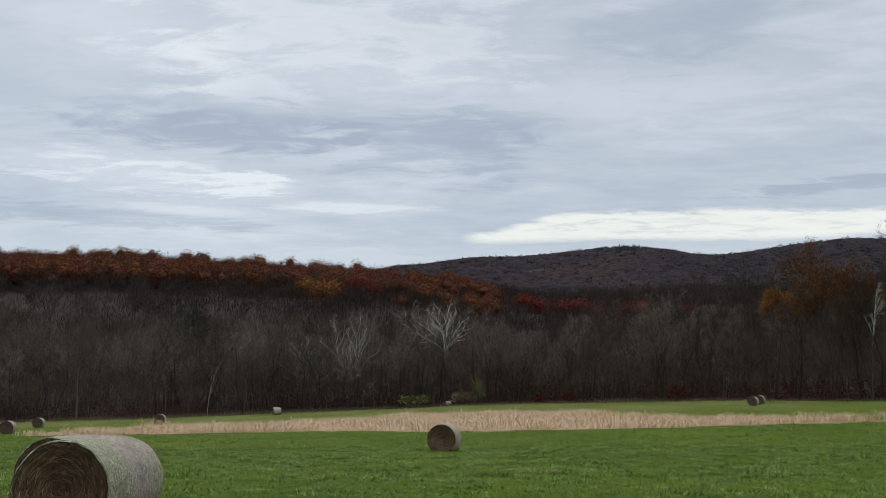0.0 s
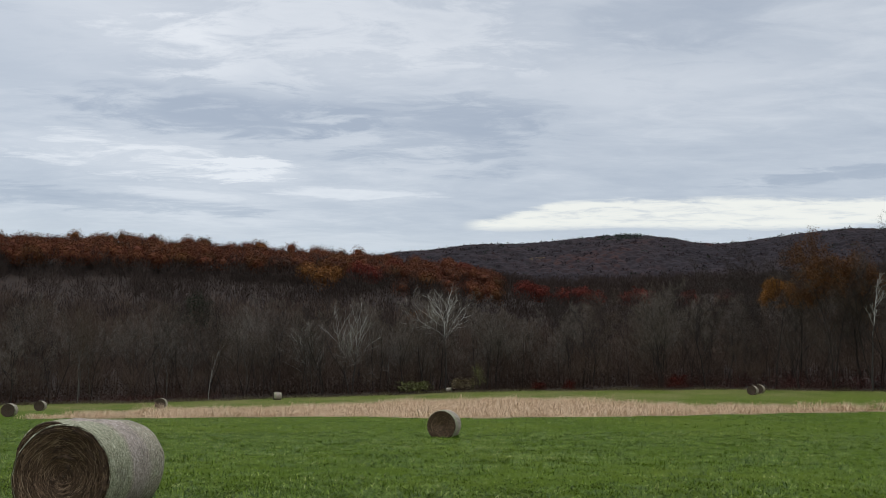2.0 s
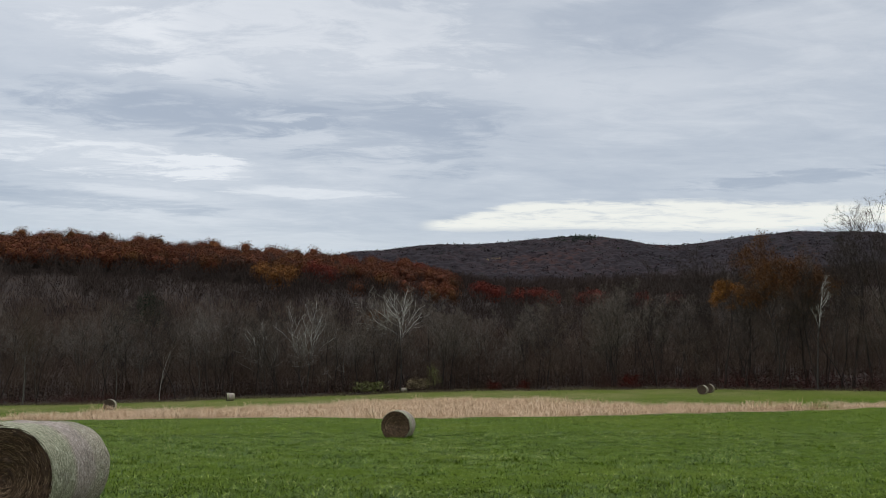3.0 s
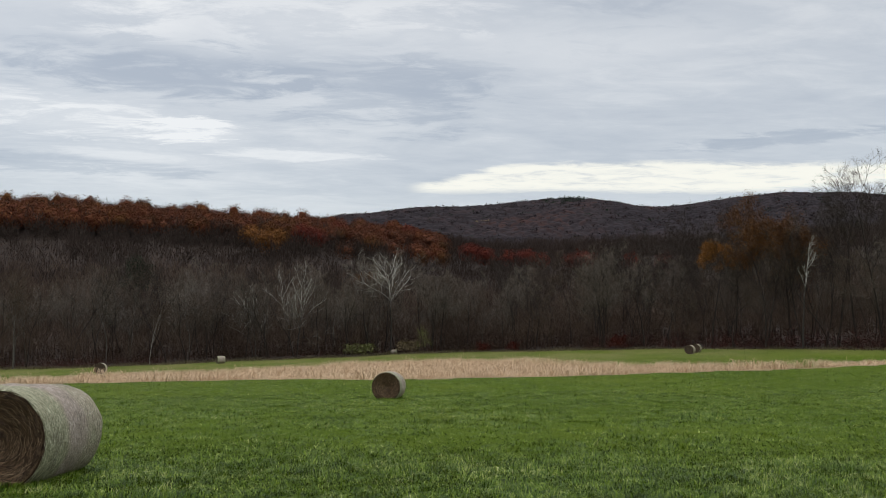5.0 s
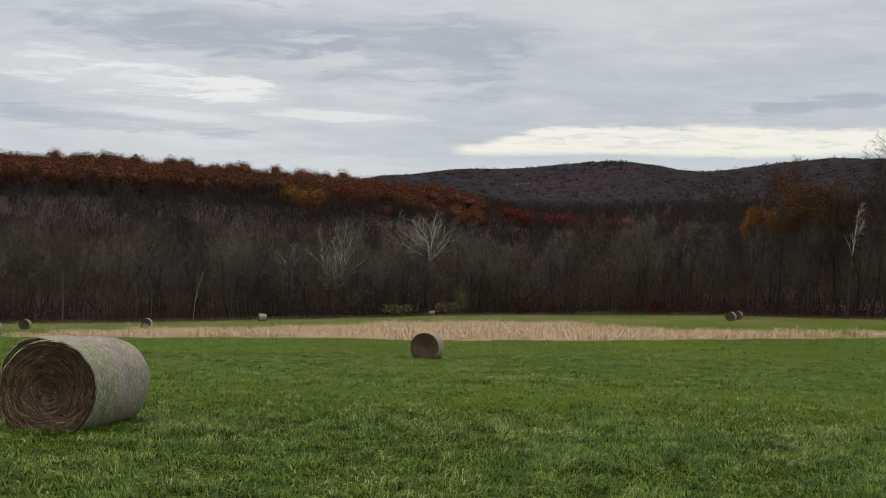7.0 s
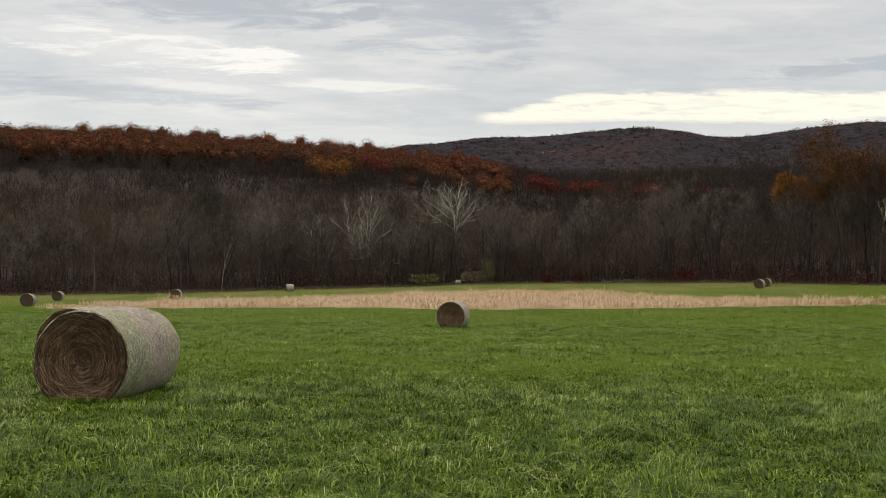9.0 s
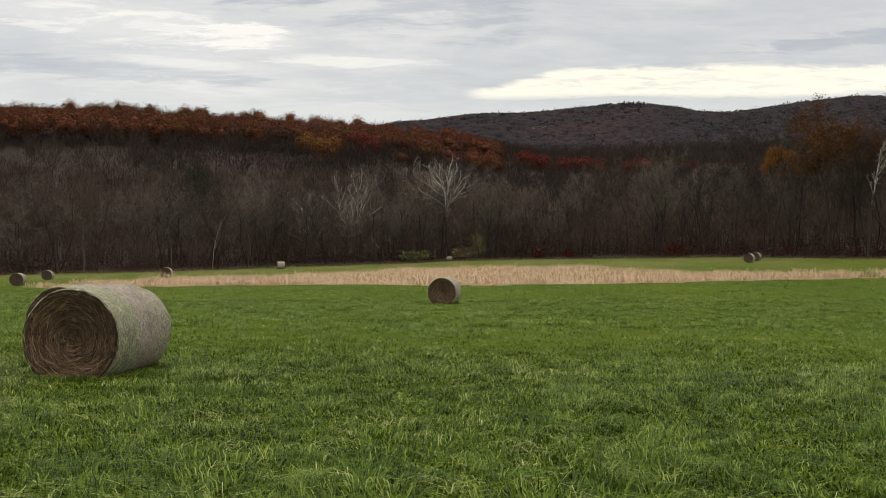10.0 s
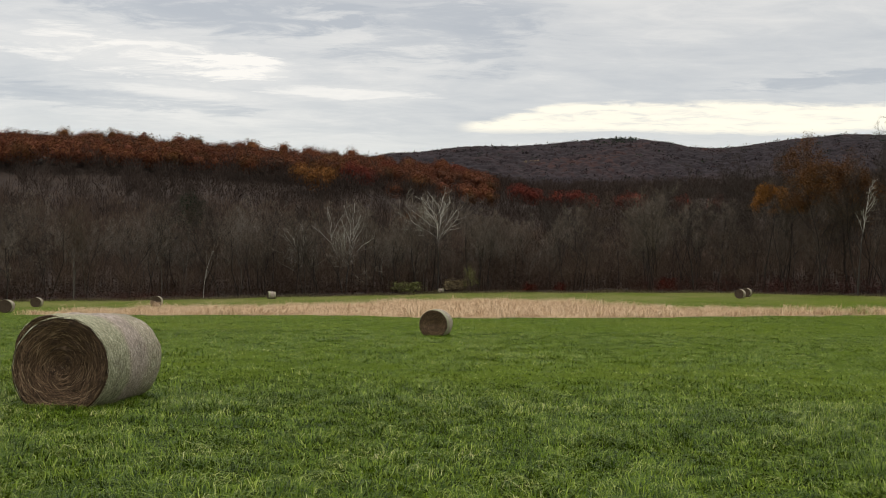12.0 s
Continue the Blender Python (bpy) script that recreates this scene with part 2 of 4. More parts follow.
SYCAMORE = sycamore()
UNDERGROWTH = leaves("undergrowth", [(0.1, (0.0224, 0.0144, 0.0104)), (0.5, (0.0464, 0.0296, 0.0208)), (0.9, (0.084, 0.0512, 0.0352))])
MID_BARK = bark("ash_bark", (0.07, 0.060, 0.050), (0.20, 0.18, 0.15))
DIM_TWIG = bark("silvery_twig_bark", (0.103, 0.0831, 0.0656), (0.1906, 0.1571, 0.1266), 1.5, 0.5)
DARK_TWIG = bark("dark_twig_bark", (0.0351, 0.0273, 0.0218), (0.0702, 0.0546, 0.0429))
BROWN_WOOD = leaves("bare_canopy", [(0.1, (0.0482, 0.0319, 0.0233)), (0.5, (0.0894, 0.0607, 0.0451)), (0.9, (0.1439, 0.1042, 0.0793))])
# slightly blue: haze of the distance is put into most of these tones
FAR_WOOD = leaves("far_canopy", [(0.1, (0.0197, 0.0158, 0.0178)), (0.4, (0.0296, 0.0238, 0.0257)), (0.60, (0.0355, 0.0257, 0.0267)), (0.75, (0.0534, 0.0277, 0.0238)), (0.95, (0.0336, 0.0267, 0.0287))])
GREEN_LEAF = leaves("olive_leaves", [(0.1, (0.05, 0.06, 0.02)), (0.5, (0.12, 0.13, 0.04)), (0.9, (0.24, 0.23, 0.10))])
PINE = leaves("pine_needles", [(0.1, (0.012, 0.020, 0.013)), (0.9, (0.03, 0.045, 0.026))])

# ---- helpers of the build ----


def mesh_of(name, verts, faces, mats, slots=None, tints=None, smooth=False):
    me = bpy.data.meshes.new(name)
    me.from_pydata([tuple(v) for v in verts] if not isinstance(verts, np.ndarray) else verts.tolist(), [], faces if isinstance(faces, list) else faces.tolist())
    for m in mats:
        me.materials.append(m)
    if slots is not None:
        me.polygons.foreach_set("material_index", np.asarray(slots, dtype=np.int32))
    if tints is not None:
        me.attributes.new("tint", "FLOAT", "POINT").data.foreach_set("value", np.asarray(tints, dtype=np.float32))
    if smooth:
        me.polygons.foreach_set("use_smooth", np.ones(len(me.polygons), dtype=bool))
    me.update()
    return me


def under(ob, parent, label=""):
    ob.parent = parent
    return tagged(ob, label)


def sstep(v, lo, hi):
    t = np.clip((v - lo) / (hi - lo), 0, 1)
    return t * t * (3 - 2 * t)


def ground(x, y):
    """The height of the ground at a place of the plan."""
    x, y = np.asarray(x, float), np.asarray(y, float)
    u, v = np.clip(x, -130, 130) / 100, np.clip(y, -20, 170) / 100
    z = -1.99 * u - 1.70 * v - 1.05 * u * u + 7.26 * u * v + 0.60 * v * v + 1.70 * u * u * v - 2.445 * u * v * v + 0.472 * v ** 3 - 0.97 * u ** 3
    z = z + 0.42 * np.exp(-((x + 33) ** 2 + (y - 100) ** 2) / 300)
    z = z * (1 - sstep(y, 185, 330))
    r, a = np.hypot(x, y), np.degrees(np.arctan2(x, y))
    wave = 2.0 * np.sin(x * 0.013 + 1) * np.sin(y * 0.011) + 1.5 * np.sin(x * 0.031) * np.sin(y * 0.027 + 2)
    ahead = sstep(y, 120, 260)
    left = (29.3 - 3.0 * sstep(-a, 19, 30) + 1.8 * np.exp(-((a + 8) / 5.0) ** 2)) * sstep(r, 215, 430) * (1 - 0.75 * sstep(a, -5, 9)) * (1 - sstep(r, 520, 800))
    valley = 62 * sstep(r, 260, 640)
    far = (0.45 + 0.55 * sstep(a, -12, -2.5)) * (180 + 11 * np.exp(-((a - 11) / 5.0) ** 2) + 6 * np.exp(-((a - 13.5) / 2.5) ** 2) - 2.5 * np.exp(-((a - 21) / 2.0) ** 2) + 5.5 * np.exp(-((a - 26.4) / 1.8) ** 2) - 14 * sstep(a, 29, 34) - 9 * np.exp(-((a - 18.3) / 2.3) ** 2) - 12 * np.exp(-((a + 3) / 4.0) ** 2)) * sstep(r, 720, 1500) * (1 - 0.3 * sstep(r, 1700, 3500))
    return z + ahead * (left + valley + far + wave * sstep(r, 250, 420))


def edge_y(x):
    """How far ahead the wood begins."""
    x = np.asarray(x, float)
    return 165 - (0.28 * np.abs(x) + 0.0024 * x * x) * (x < 0) - 0.0112 * x * x * (x >= 0) + 1.3 * np.sin(x * 0.17) + 0.9 * np.sin(x * 0.41 + 1)


def tan_near(x):
    """Where the strip of dry grass begins."""
    x = np.asarray(x, float)
    return 67.3 + 8.8 * sstep(-x, -3, 10) + 0.0045 * x * x * (x >= 0) + 6 * sstep(-x, 40, 50) + 0.6 * np.sin(x * 0.3) + 0.4 * np.sin(x * 0.9 + 1)


def tan_far(x):
    """Where it ends: narrow at both ends, deep ahead of the white tree, with a gap near its right end."""
    x = np.asarray(x, float)
    deep = np.interp(x, (-47, -44, -39, -37, -33, -29, -19, -13, -6, 3, 10, 17, 24, 30, 37, 40, 43, 60), (4, -5, -5, 9, 18, 20, 27, 37, 52, 63, 60, 47, 17, 9, 6, 0.5, 5, 5))
    return tan_near(x) + deep + 0.8 * np.sin(x * 0.43 + 2)


# ---- ground ----
rings = np.concatenate([np.linspace(0, 12, 13)[1:], np.linspace(12, 60, 33)[1:], np.linspace(60, 200, 80)[1:], np.linspace(200, 700, 60)[1:], np.geomspace(700, 4600, 50)[1:]])
turns = np.radians(np.concatenate([np.linspace(-45, 45, 181), np.linspace(45, 315, 91)[1:-1]]))
rr, aa = np.meshgrid(rings, turns, indexing="ij")
gx, gy = rr * np.sin(aa), rr * np.cos(aa)
verts = np.concatenate([[[0, 0, 0]], np.stack([gx, gy, ground(gx, gy)], -1).reshape(-1, 3)])
n = len(turns)
faces, slots = [], []
for j in range(n):
    faces.append((0, 1 + (j + 1) % n, 1 + j))
    slots.append(0)
cx = (gx[:-1] + gx[1:]) / 2
cy = (gy[:-1] + gy[1:]) / 2
wood = ((cy > edge_y(cx) - 1) & (np.abs(cx) < 120)) | (np.hypot(cx, cy) > 230)
tan_strip = (cy > tan_near(cx)) & (cy < tan_far(cx)) & (np.abs(cx) < 110)
for i in range(len(rings) - 1):
    for j in range(n):
        k = (j + 1) % n
        faces.append((1 + i * n + j, 1 + i * n + k, 1 + (i + 1) * n + k, 1 + (i + 1) * n + j))
        slots.append(1 if wood[i, j] else 2 if tan_strip[i, j] else 0)
tagged(new("ground", mesh_of("ground", verts, faces, [MEADOW, LITTER, STUBBLE], slots, smooth=True)), "green mown hay meadow running up to wooded hills", "ground", kind="structure")


def ribbons(name, base, height, width, lean, turn, mat, label, category, bend=0.5, plain=False):
    """Many upright tapering blades in one mesh; each has a bent tip."""
    k = len(base)
    side = np.stack([np.cos(turn), np.sin(turn), np.zeros(k)], 1) * (width / 2)[:, None]
    head = np.stack([-np.sin(turn), np.cos(turn), np.zeros(k)], 1)
    m1 = base + head * (lean * height * 0.28)[:, None] + np.array([0, 0, 1]) * (height * 0.55)[:, None]
    tip = base + head * (lean * height * (0.6 + bend))[:, None] + np.array([0, 0, 1]) * (height * (1 - 0.35 * lean))[:, None]
    v = np.stack([base - side, base + side, m1 - side * 0.8, m1 + side * 0.8, tip], 1).reshape(-1, 3)
    me = bpy.data.meshes.new(name)
    if plain:
        v = np.stack([base - side, base + side, tip], 1).reshape(-1, 3)
        tris = np.arange(3 * k)
    else:
        o = np.arange(k) * 5
        tris = np.stack([o, o + 1, o + 3, o, o + 3, o + 2, o + 2, o + 3, o + 4], 1).reshape(-1)
    me.vertices.add(len(v))
    me.vertices.foreach_set("co", v.reshape(-1).astype(np.float32))
    me.loops.add(len(tris))
    me.loops.foreach_set("vertex_index", tris.astype(np.int32))
    me.polygons.add(len(tris) // 3)
    me.polygons.foreach_set("loop_start", (np.arange(len(tris) // 3) * 3).astype(np.int32))
    me.materials.append(mat)
    me.update(calc_edges=True)
    me.validate()
    return tagged(new(name, me), label, category, kind="stuff")


def scatter(rng, count, y0, y1, half):
    """Even places in the wedge of the field between y0 and y1."""
    y = np.sqrt(rng.uniform(y0 * y0, y1 * y1, count))
    return rng.uniform(-1, 1, count) * (half * y + 1.5), y


def uneven(x, y, size, seed):
    """Soft random unevenness between 0 and 1, of the given size in metres: value noise on a lattice."""
    lattice = np.random.default_rng(seed).uniform(0, 1, (256, 256))
    u, v = x / size + 100.0, y / size + 100.0
    i, j = np.floor(u).astype(int), np.floor(v).astype(int)
    fu, fv = u - i, v - j
    fu, fv = fu * fu * (3 - 2 * fu), fv * fv * (3 - 2 * fv)
    p = lambda a, b: lattice[(i + a) % 256, (j + b) % 256]
    return (p(0, 0) * (1 - fu) + p(1, 0) * fu) * (1 - fv) + (p(0, 1) * (1 - fu) + p(1, 1) * fu) * fv


def meadow_grass():
    rng = np.random.default_rng(5)
    for y0, y1, count, h, w in ((4.0, 15.0, 260000, 0.15, 0.0092), (12.5, 46.0, 400000, 0.14, 0.016), (36.0, 86.0, 210000, 0.12, 0.04), (74.0, 166.0, 90000, 0.12, 0.06)):
        x, y = scatter(rng, count, y0, y1, 0.64)
        tuft, patch = uneven(x, y, 0.28 if y1 < 30 else 0.5, 1), uneven(x, y, 1.7, 2)
        c = 0.6 * tuft + 0.4 * patch
        keep = (rng.uniform(0, 1, count) < (0.2 + 0.85 * c if y0 < 10 else 0.4 + 0.8 * c)) & ((y < tan_near(x) + 0.5) if y1 < 90 else (y > tan_far(x) - 1) & (y < edge_y(x) + 1))
        # the ranges run softly into one another
        keep &= rng.uniform(0, 1, count) < sstep(y, y0 - 0.1, y0 + 0.2 * (y0 > 5) * y0 + 0.1) * (1 - sstep(y, y1 * 0.85, y1) * (y1 < 90))
        x, y, c = x[keep], y[keep], c[keep]
        k = len(x)
        base = np.stack([x, y, ground(x, y) - 0.01], 1)
        height = h * (0.40 + 1.15 * c * c) * rng.uniform(0.55, 1.4, k)
        turn = uneven(x, y, 0.4, 3) * 9 + rng.normal(0, 1.0, k)
        ribbons("meadow_grass", base, height, w * rng.uniform(0.6, 1.3, k), np.clip(rng.normal(1.35, 0.55, k), 0.05, 2.2), turn, BLADE, "green meadow grass in uneven tufts", "grass", plain=y0 > 10)


def dry_grass():
    rng = np.random.default_rng(9)
    x = rng.uniform(-85, 90, 430000)
    y = rng.uniform(66, 136, 430000)
    inside = (y > tan_near(x) - 0.8 + 1.6 * uneven(x, y, 1.6, 31)) & (y < tan_far(x) + 3.0 - 5.0 * uneven(x, y, 2.6, 32))
    front = np.exp(-(y - tan_near(x)) / 14)
    keep = inside & (rng.uniform(0, 1, len(x)) < 0.45 + 0.55 * front)
    x, y = x[keep], y[keep]
    k = len(x)
    c = uneven(x, y, 1.1, 7) * 0.55 + uneven(x, y, 3.5, 8) * 0.45
    base = np.stack([x, y, ground(x, y) - 0.02], 1)
    height = (0.26 + 1.9 * c * c) * rng.uniform(0.5, 1.15, k) * (1 - 0.25 * sstep(x, 28, 38))
    ribbons("dry_tall_grass", base, height, rng.uniform(0.014, 0.036, k), np.clip(rng.normal(1.55, 0.6, k), 0.1, 2.3), uneven(x, y, 0.9, 12) * 12 + rng.normal(0, 1.3, k), TAN, "strip of tall dry tan grass across the meadow", "grass", 0.2)


def shade_blades():
    """Short blades between the grass, their dark colour painting the shade of the gaps."""
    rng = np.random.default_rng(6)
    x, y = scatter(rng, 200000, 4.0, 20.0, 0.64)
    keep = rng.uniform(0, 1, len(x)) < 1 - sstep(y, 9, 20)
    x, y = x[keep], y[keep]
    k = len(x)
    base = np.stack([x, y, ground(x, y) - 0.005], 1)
    ribbons("grass_thatch", base, rng.uniform(0.02, 0.06, k), rng.uniform(0.012, 0.03, k), rng.uniform(0.5, 2.0, k), rng.uniform(0, 6.28, k), GAP_SHADE, "short blades dark with the shade between the meadow grass", "grass", plain=True)


def edge_weeds():
    rng = np.random.default_rng(8)
    x = rng.uniform(-95, 85, 22000)
    y = edge_y(x) - np.abs(rng.normal(0, 3.2, 22000)) + rng.uniform(0, 2.5, 22000)
    k = len(x)
    base = np.stack([x, y, ground(x, y) - 0.02], 1)
    ribbons("edge_weeds", base, (0.2 + 0.8 * uneven(x, y, 2.2, 14)) * rng.uniform(0.4, 1.1, k), rng.uniform(0.03, 0.08, k), rng.uniform(0.2, 1.2, k), rng.uniform(0, 6.28, k), WEED, "brown dying weeds along the foot of the wood", "grass", plain=True)


meadow_grass()
edge_weeds()
shade_blades()
dry_grass()

# ---- bales ----


def wrap_material():
    m, gr, p = material("net_wrapped_straw", 0.85)
    at = where(gr)
    s = gr.node("ShaderNodeSeparateXYZ")
    gr.put(s.inputs[0], at)
    round_ = gr.math("MULTIPLY", gr.math("ARCTAN2", s.outputs[2], s.outputs[0]), 0.66)
    flat_ = gr.vec(round_, s.outputs[1], 0)
    strands = gr.noise(gr.mapped(flat_, (7, 60, 1)), 1.0, 5, 0.7, 0.4)
    over = gr.noise(gr.mapped(flat_, (46, 20, 1), (0, 0, 0), (0, 0, 0.6)), 1.0, 5, 0.75, 0.8)
    under_ = gr.noise(gr.mapped(flat_, (20, 52, 1), (3, 0, 0), (0, 0, -0.5)), 1.0, 5, 0.75, 0.8)
    bands = gr.noise(gr.vec(gr.math("MULTIPLY", round_, 0.25), s.outputs[1], 2.0), 2.3, 3, 0.6)
    blotch = gr.noise(at, 3.1, 5, 0.65)
    v = gr.math("ADD", gr.math("MULTIPLY", strands, 0.34), gr.math("ADD", gr.math("MULTIPLY", over, 0.33), gr.math("MULTIPLY", under_, 0.33)))
    c = ramp(gr, v, [(0.38, (0.040, 0.032, 0.019)), (0.46, (0.20, 0.165, 0.110)), (0.54, (0.44, 0.385, 0.285)), (0.61, (0.82, 0.75, 0.62))])
    green = ramp(gr, v, [(0.37, (0.045, 0.055, 0.020)), (0.48, (0.20, 0.20, 0.112)), (0.59, (0.62, 0.60, 0.42))])
    pink = ramp(gr, v, [(0.37, (0.080, 0.056, 0.040)), (0.48, (0.27, 0.21, 0.17)), (0.60, (0.66, 0.56, 0.48))])
    c = gr.mix(gr.step(blotch, 0.46, 0.66, 0.0, 0.55), c, green)
    # the net was wound in bands: greenish at one end, faded pink beside it
    along = gr.math("ADD", s.outputs[1], gr.math("MULTIPLY", gr.math("SUBTRACT", bands, 0.5), 0.5))
    c = gr.mix(gr.step(along, -0.22, -0.34, 0.0, 0.75), c, green)
    c = gr.mix(gr.math("MULTIPLY", gr.step(along, -0.24, -0.16), gr.step(along, 0.36, 0.16, 0.0, 0.9)), c, pink)
    damp = gr.noise(gr.vec(round_, s.outputs[1], 5.0), 2.1, 5, 0.7)
    c = gr.mix(gr.step(damp, 0.50, 0.66, 0.0, 0.6), c, ramp(gr, v, [(0.38, (0.030, 0.026, 0.016)), (0.5, (0.14, 0.12, 0.085)), (0.62, (0.38, 0.34, 0.26))]))
    gr.put(p.inputs["Base Color"], c)
    bump(gr, p, v, 0.9, 0.03)
    return m


def end_material(name, stops):
    m, gr, p = material(name, 0.95)
    at = where(gr)
    c = ramp(gr, gr.noise(at, 14, 6, 0.75), stops)
    gr.put(p.inputs["Base Color"], c)
    bump(gr, p, gr.noise(at, 22, 5, 0.7), 0.9, 0.05)
    return m


def strand_material():
    m, gr, p = material("straw_strand", 0.8)
    gr.put(p.inputs["Base Color"], ramp(gr, island(gr), [(0.0, (0.045, 0.025, 0.013)), (0.55, (0.120, 0.070, 0.039)), (0.85, (0.24, 0.15, 0.085)), (1.0, (0.44, 0.31, 0.19))]))
    return m


WRAP, STRAND = wrap_material(), strand_material()
CUT = end_material("cut_straw", [(0.3, (0.0208, 0.0117, 0.0078)), (0.5, (0.0676, 0.0403, 0.0234)), (0.72, (0.1755, 0.1105, 0.065))])
DRY_CUT = end_material("dry_cut_straw", [(0.3, (0.030, 0.020, 0.013)), (0.5, (0.068, 0.046, 0.030)), (0.72, (0.14, 0.10, 0.068))])


def lathe(profile, count, rng, rough, rim=0.0):
    """Rings about the y axis from (radius, along) pairs; uneven by rough."""
    v, f = [], []
    for i, (r, s) in enumerate(profile):
        for j in range(count):
            a = 2 * math.pi * j / count
            q = r + rough * min(1, rim * 9 - r * 9 if rim else 1) * noise.noise((3 * math.cos(a) + i * 0.21, 3 * math.sin(a), s * 2.2))
            v.append((q * math.cos(a), s + 0.6 * rough * noise.noise((r * 6 * math.cos(a), r * 6 * math.sin(a), 7)), q * math.sin(a)))
    for i in range(len(profile) - 1):
        for j in range(count):
            k = (j + 1) % count
            f.append((i * count + j, i * count + k, (i + 1) * count + k, (i + 1) * count + j))
    return v, f


def hay_bale(R, L, fine, seed, cut=CUT):
    """A round bale lying with its axis along y; the base is the origin."""
    rng = np.random.default_rng(seed)
    thing = new("hay_bale")
    count = 96 if fine else 32
    h = L / 2
    body = lathe([(R - 0.022, -h + 0.004), (R - 0.006, -h + 0.012), (R, -h + 0.045), (R + 0.010, -h * 0.6), (R + 0.012, -h * 0.2), (R + 0.014, h * 0.2), (R + 0.008, h * 0.6), (R + 0.002, h - 0.12), (R - 0.010, h - 0.06), (R - 0.030, h - 0.02), (R - 0.065, h), (R - 0.10, h - 0.01)], count, rng, 0.02)
    ob = under(new("net_wrap", mesh_of("net_wrap", *body, [WRAP], smooth=True)), thing, "weathered straw under pale net wrap")
    ob.location.z = R - 0.03
    for end in (-1, 1):
        rs = np.linspace(R - (0.006 if end < 0 else 0.075), 0.01, 22 if fine else 8)
        prof = [(r, end * (h - 0.002 - 0.06 * (1 - r / R) + (0.014 * math.sin(r * 55) if fine else 0))) for r in rs]
        v, f = lathe(prof, count, rng, 0.05 if fine else 0.02, R - 0.02)
        face = under(new("cut_end", mesh_of("cut_end", v, f if end > 0 else [q[::-1] for q in f], [cut], smooth=True)), thing, "dark brown coiled straw end")
        face.location.z = R - 0.03
        if fine:
            k = 4200 if end < 0 else 500
            r = R * np.sqrt(rng.uniform(0.004, 0.98, k))
            a = rng.uniform(0, 6.283, k)
            span = rng.uniform(0.06, 0.28, k) / np.maximum(r, 0.15)
            v, f = [], []
            for ri, ai, sp in zip(r, a, span):
                w, drift, out = rng.uniform(0.0015, 0.0036), rng.normal(0, 0.06), rng.uniform(0.012, 0.045)
                o = len(v)
                for q in range(4):
                    t = q / 3
                    rad, ang = min(ri + drift * t, R - 0.05), ai + sp * t
                    y = end * (h - 0.035 - 0.05 * (1 - rad / R) + out + 0.02 * math.sin(3.1 * t) * rng.uniform(0, 1))
                    for g2 in (-w, w):
                        v.append(((rad + g2) * math.cos(ang), y + end * g2 * 0.5, (rad + g2) * math.sin(ang)))
                for q in range(3):
                    f.append((o + 2 * q, o + 2 * q + 1, o + 2 * q + 3, o + 2 * q + 2))
            st = under(new("loose_straw", mesh_of("loose_straw", v, f, [STRAND])), face, "loose brown straw stalks")
    return thing


def place_bale(thing, az, far, turn, label, sink=0.0, tilt=0.0):
    x, y = far * math.sin(radians(az)), far * math.cos(radians(az))
    m = pose(x, y, float(ground(x, y)) - sink, tilt, 0, turn)
    thing.matrix_basis = m
    return tagged(thing, label, "hay bale", "round bales on the meadow")


near = place_bale(hay_bale(0.685, 1.76, True, 1), -22.08, 13.1, -5.0, "weathered round hay bale in pale net wrap on green grass", 0.085)
second = place_bale(hay_bale(0.64, 1.4, True, 2), -23.4, 16.9, -6, "round hay bale standing close behind another one", 0.06)
middle = place_bale(hay_bale(0.66, 1.45, True, 3), 0.10, 38.6, -11.5, "single round hay bale alone in the open meadow", 0.10)
plain = hay_bale(0.65, 1.32, False, 4, DRY_CUT)
place_bale(plain, 20.08, 126.5, -35, "far round hay bale touching another one")
for az_, far_, turn_, label_, tilt_ in ((20.48, 131.5, -33, "far round hay bale touching another one", 0), (-27.0, 94.5, 12, "far round hay bale beside the dry grass", 0), (-25.35, 122.5, 11, "far round hay bale half hidden by dry grass", 0),
                                        (-18.36, 105.5, 9, "far round hay bale showing its cut end over dry grass", 0), (-11.05, 150.0, -70, "pale round hay bale at the foot of the wood", 0)):
    place_bale(copy_thing(plain, Matrix()), az_, far_, turn_, label_, 0.0, tilt_)



def bale_grass():
    """Longer grass that the mower left round the nearer bales."""
    rng = np.random.default_rng(31)
    xs, ys = [], []
    for thing, half, count in ((near, 0.86, 2600), (second, 0.7, 1500), (middle, 0.75, 900)):
        m = thing.matrix_basis
        for i in range(count):
            side, along = rng.choice([-1, 1]), rng.uniform(-1, 1)
            if rng.uniform(0, 1) < 0.5:
                p = Vector((side * (0.36 + abs(rng.normal(0, 0.14))), along * half, 0))
            else:
                p = Vector((along * 0.42, side * (half + abs(rng.normal(0, 0.12))), 0))
            q = m @ p
            xs.append(q.x)
            ys.append(q.y)
    x, y = np.array(xs), np.array(ys)
    k = len(x)
    base = np.stack([x, y, ground(x, y) - 0.01], 1)
    ribbons("bale_grass", base, rng.uniform(0.03, 0.14, k), rng.uniform(0.005, 0.010, k), np.clip(rng.normal(0.8, 0.4, k), 0.05, 1.6), rng.uniform(0, 6.28, k), BLADE, "longer green grass round the feet of the bales", "grass")


bale_grass()
place_bale(hay_bale(0.42, 1.1, False, 6, DRY_CUT), 0.38, 165.5, 84, "small whitish round bale lying side on by the wood")

# ---- trees ----


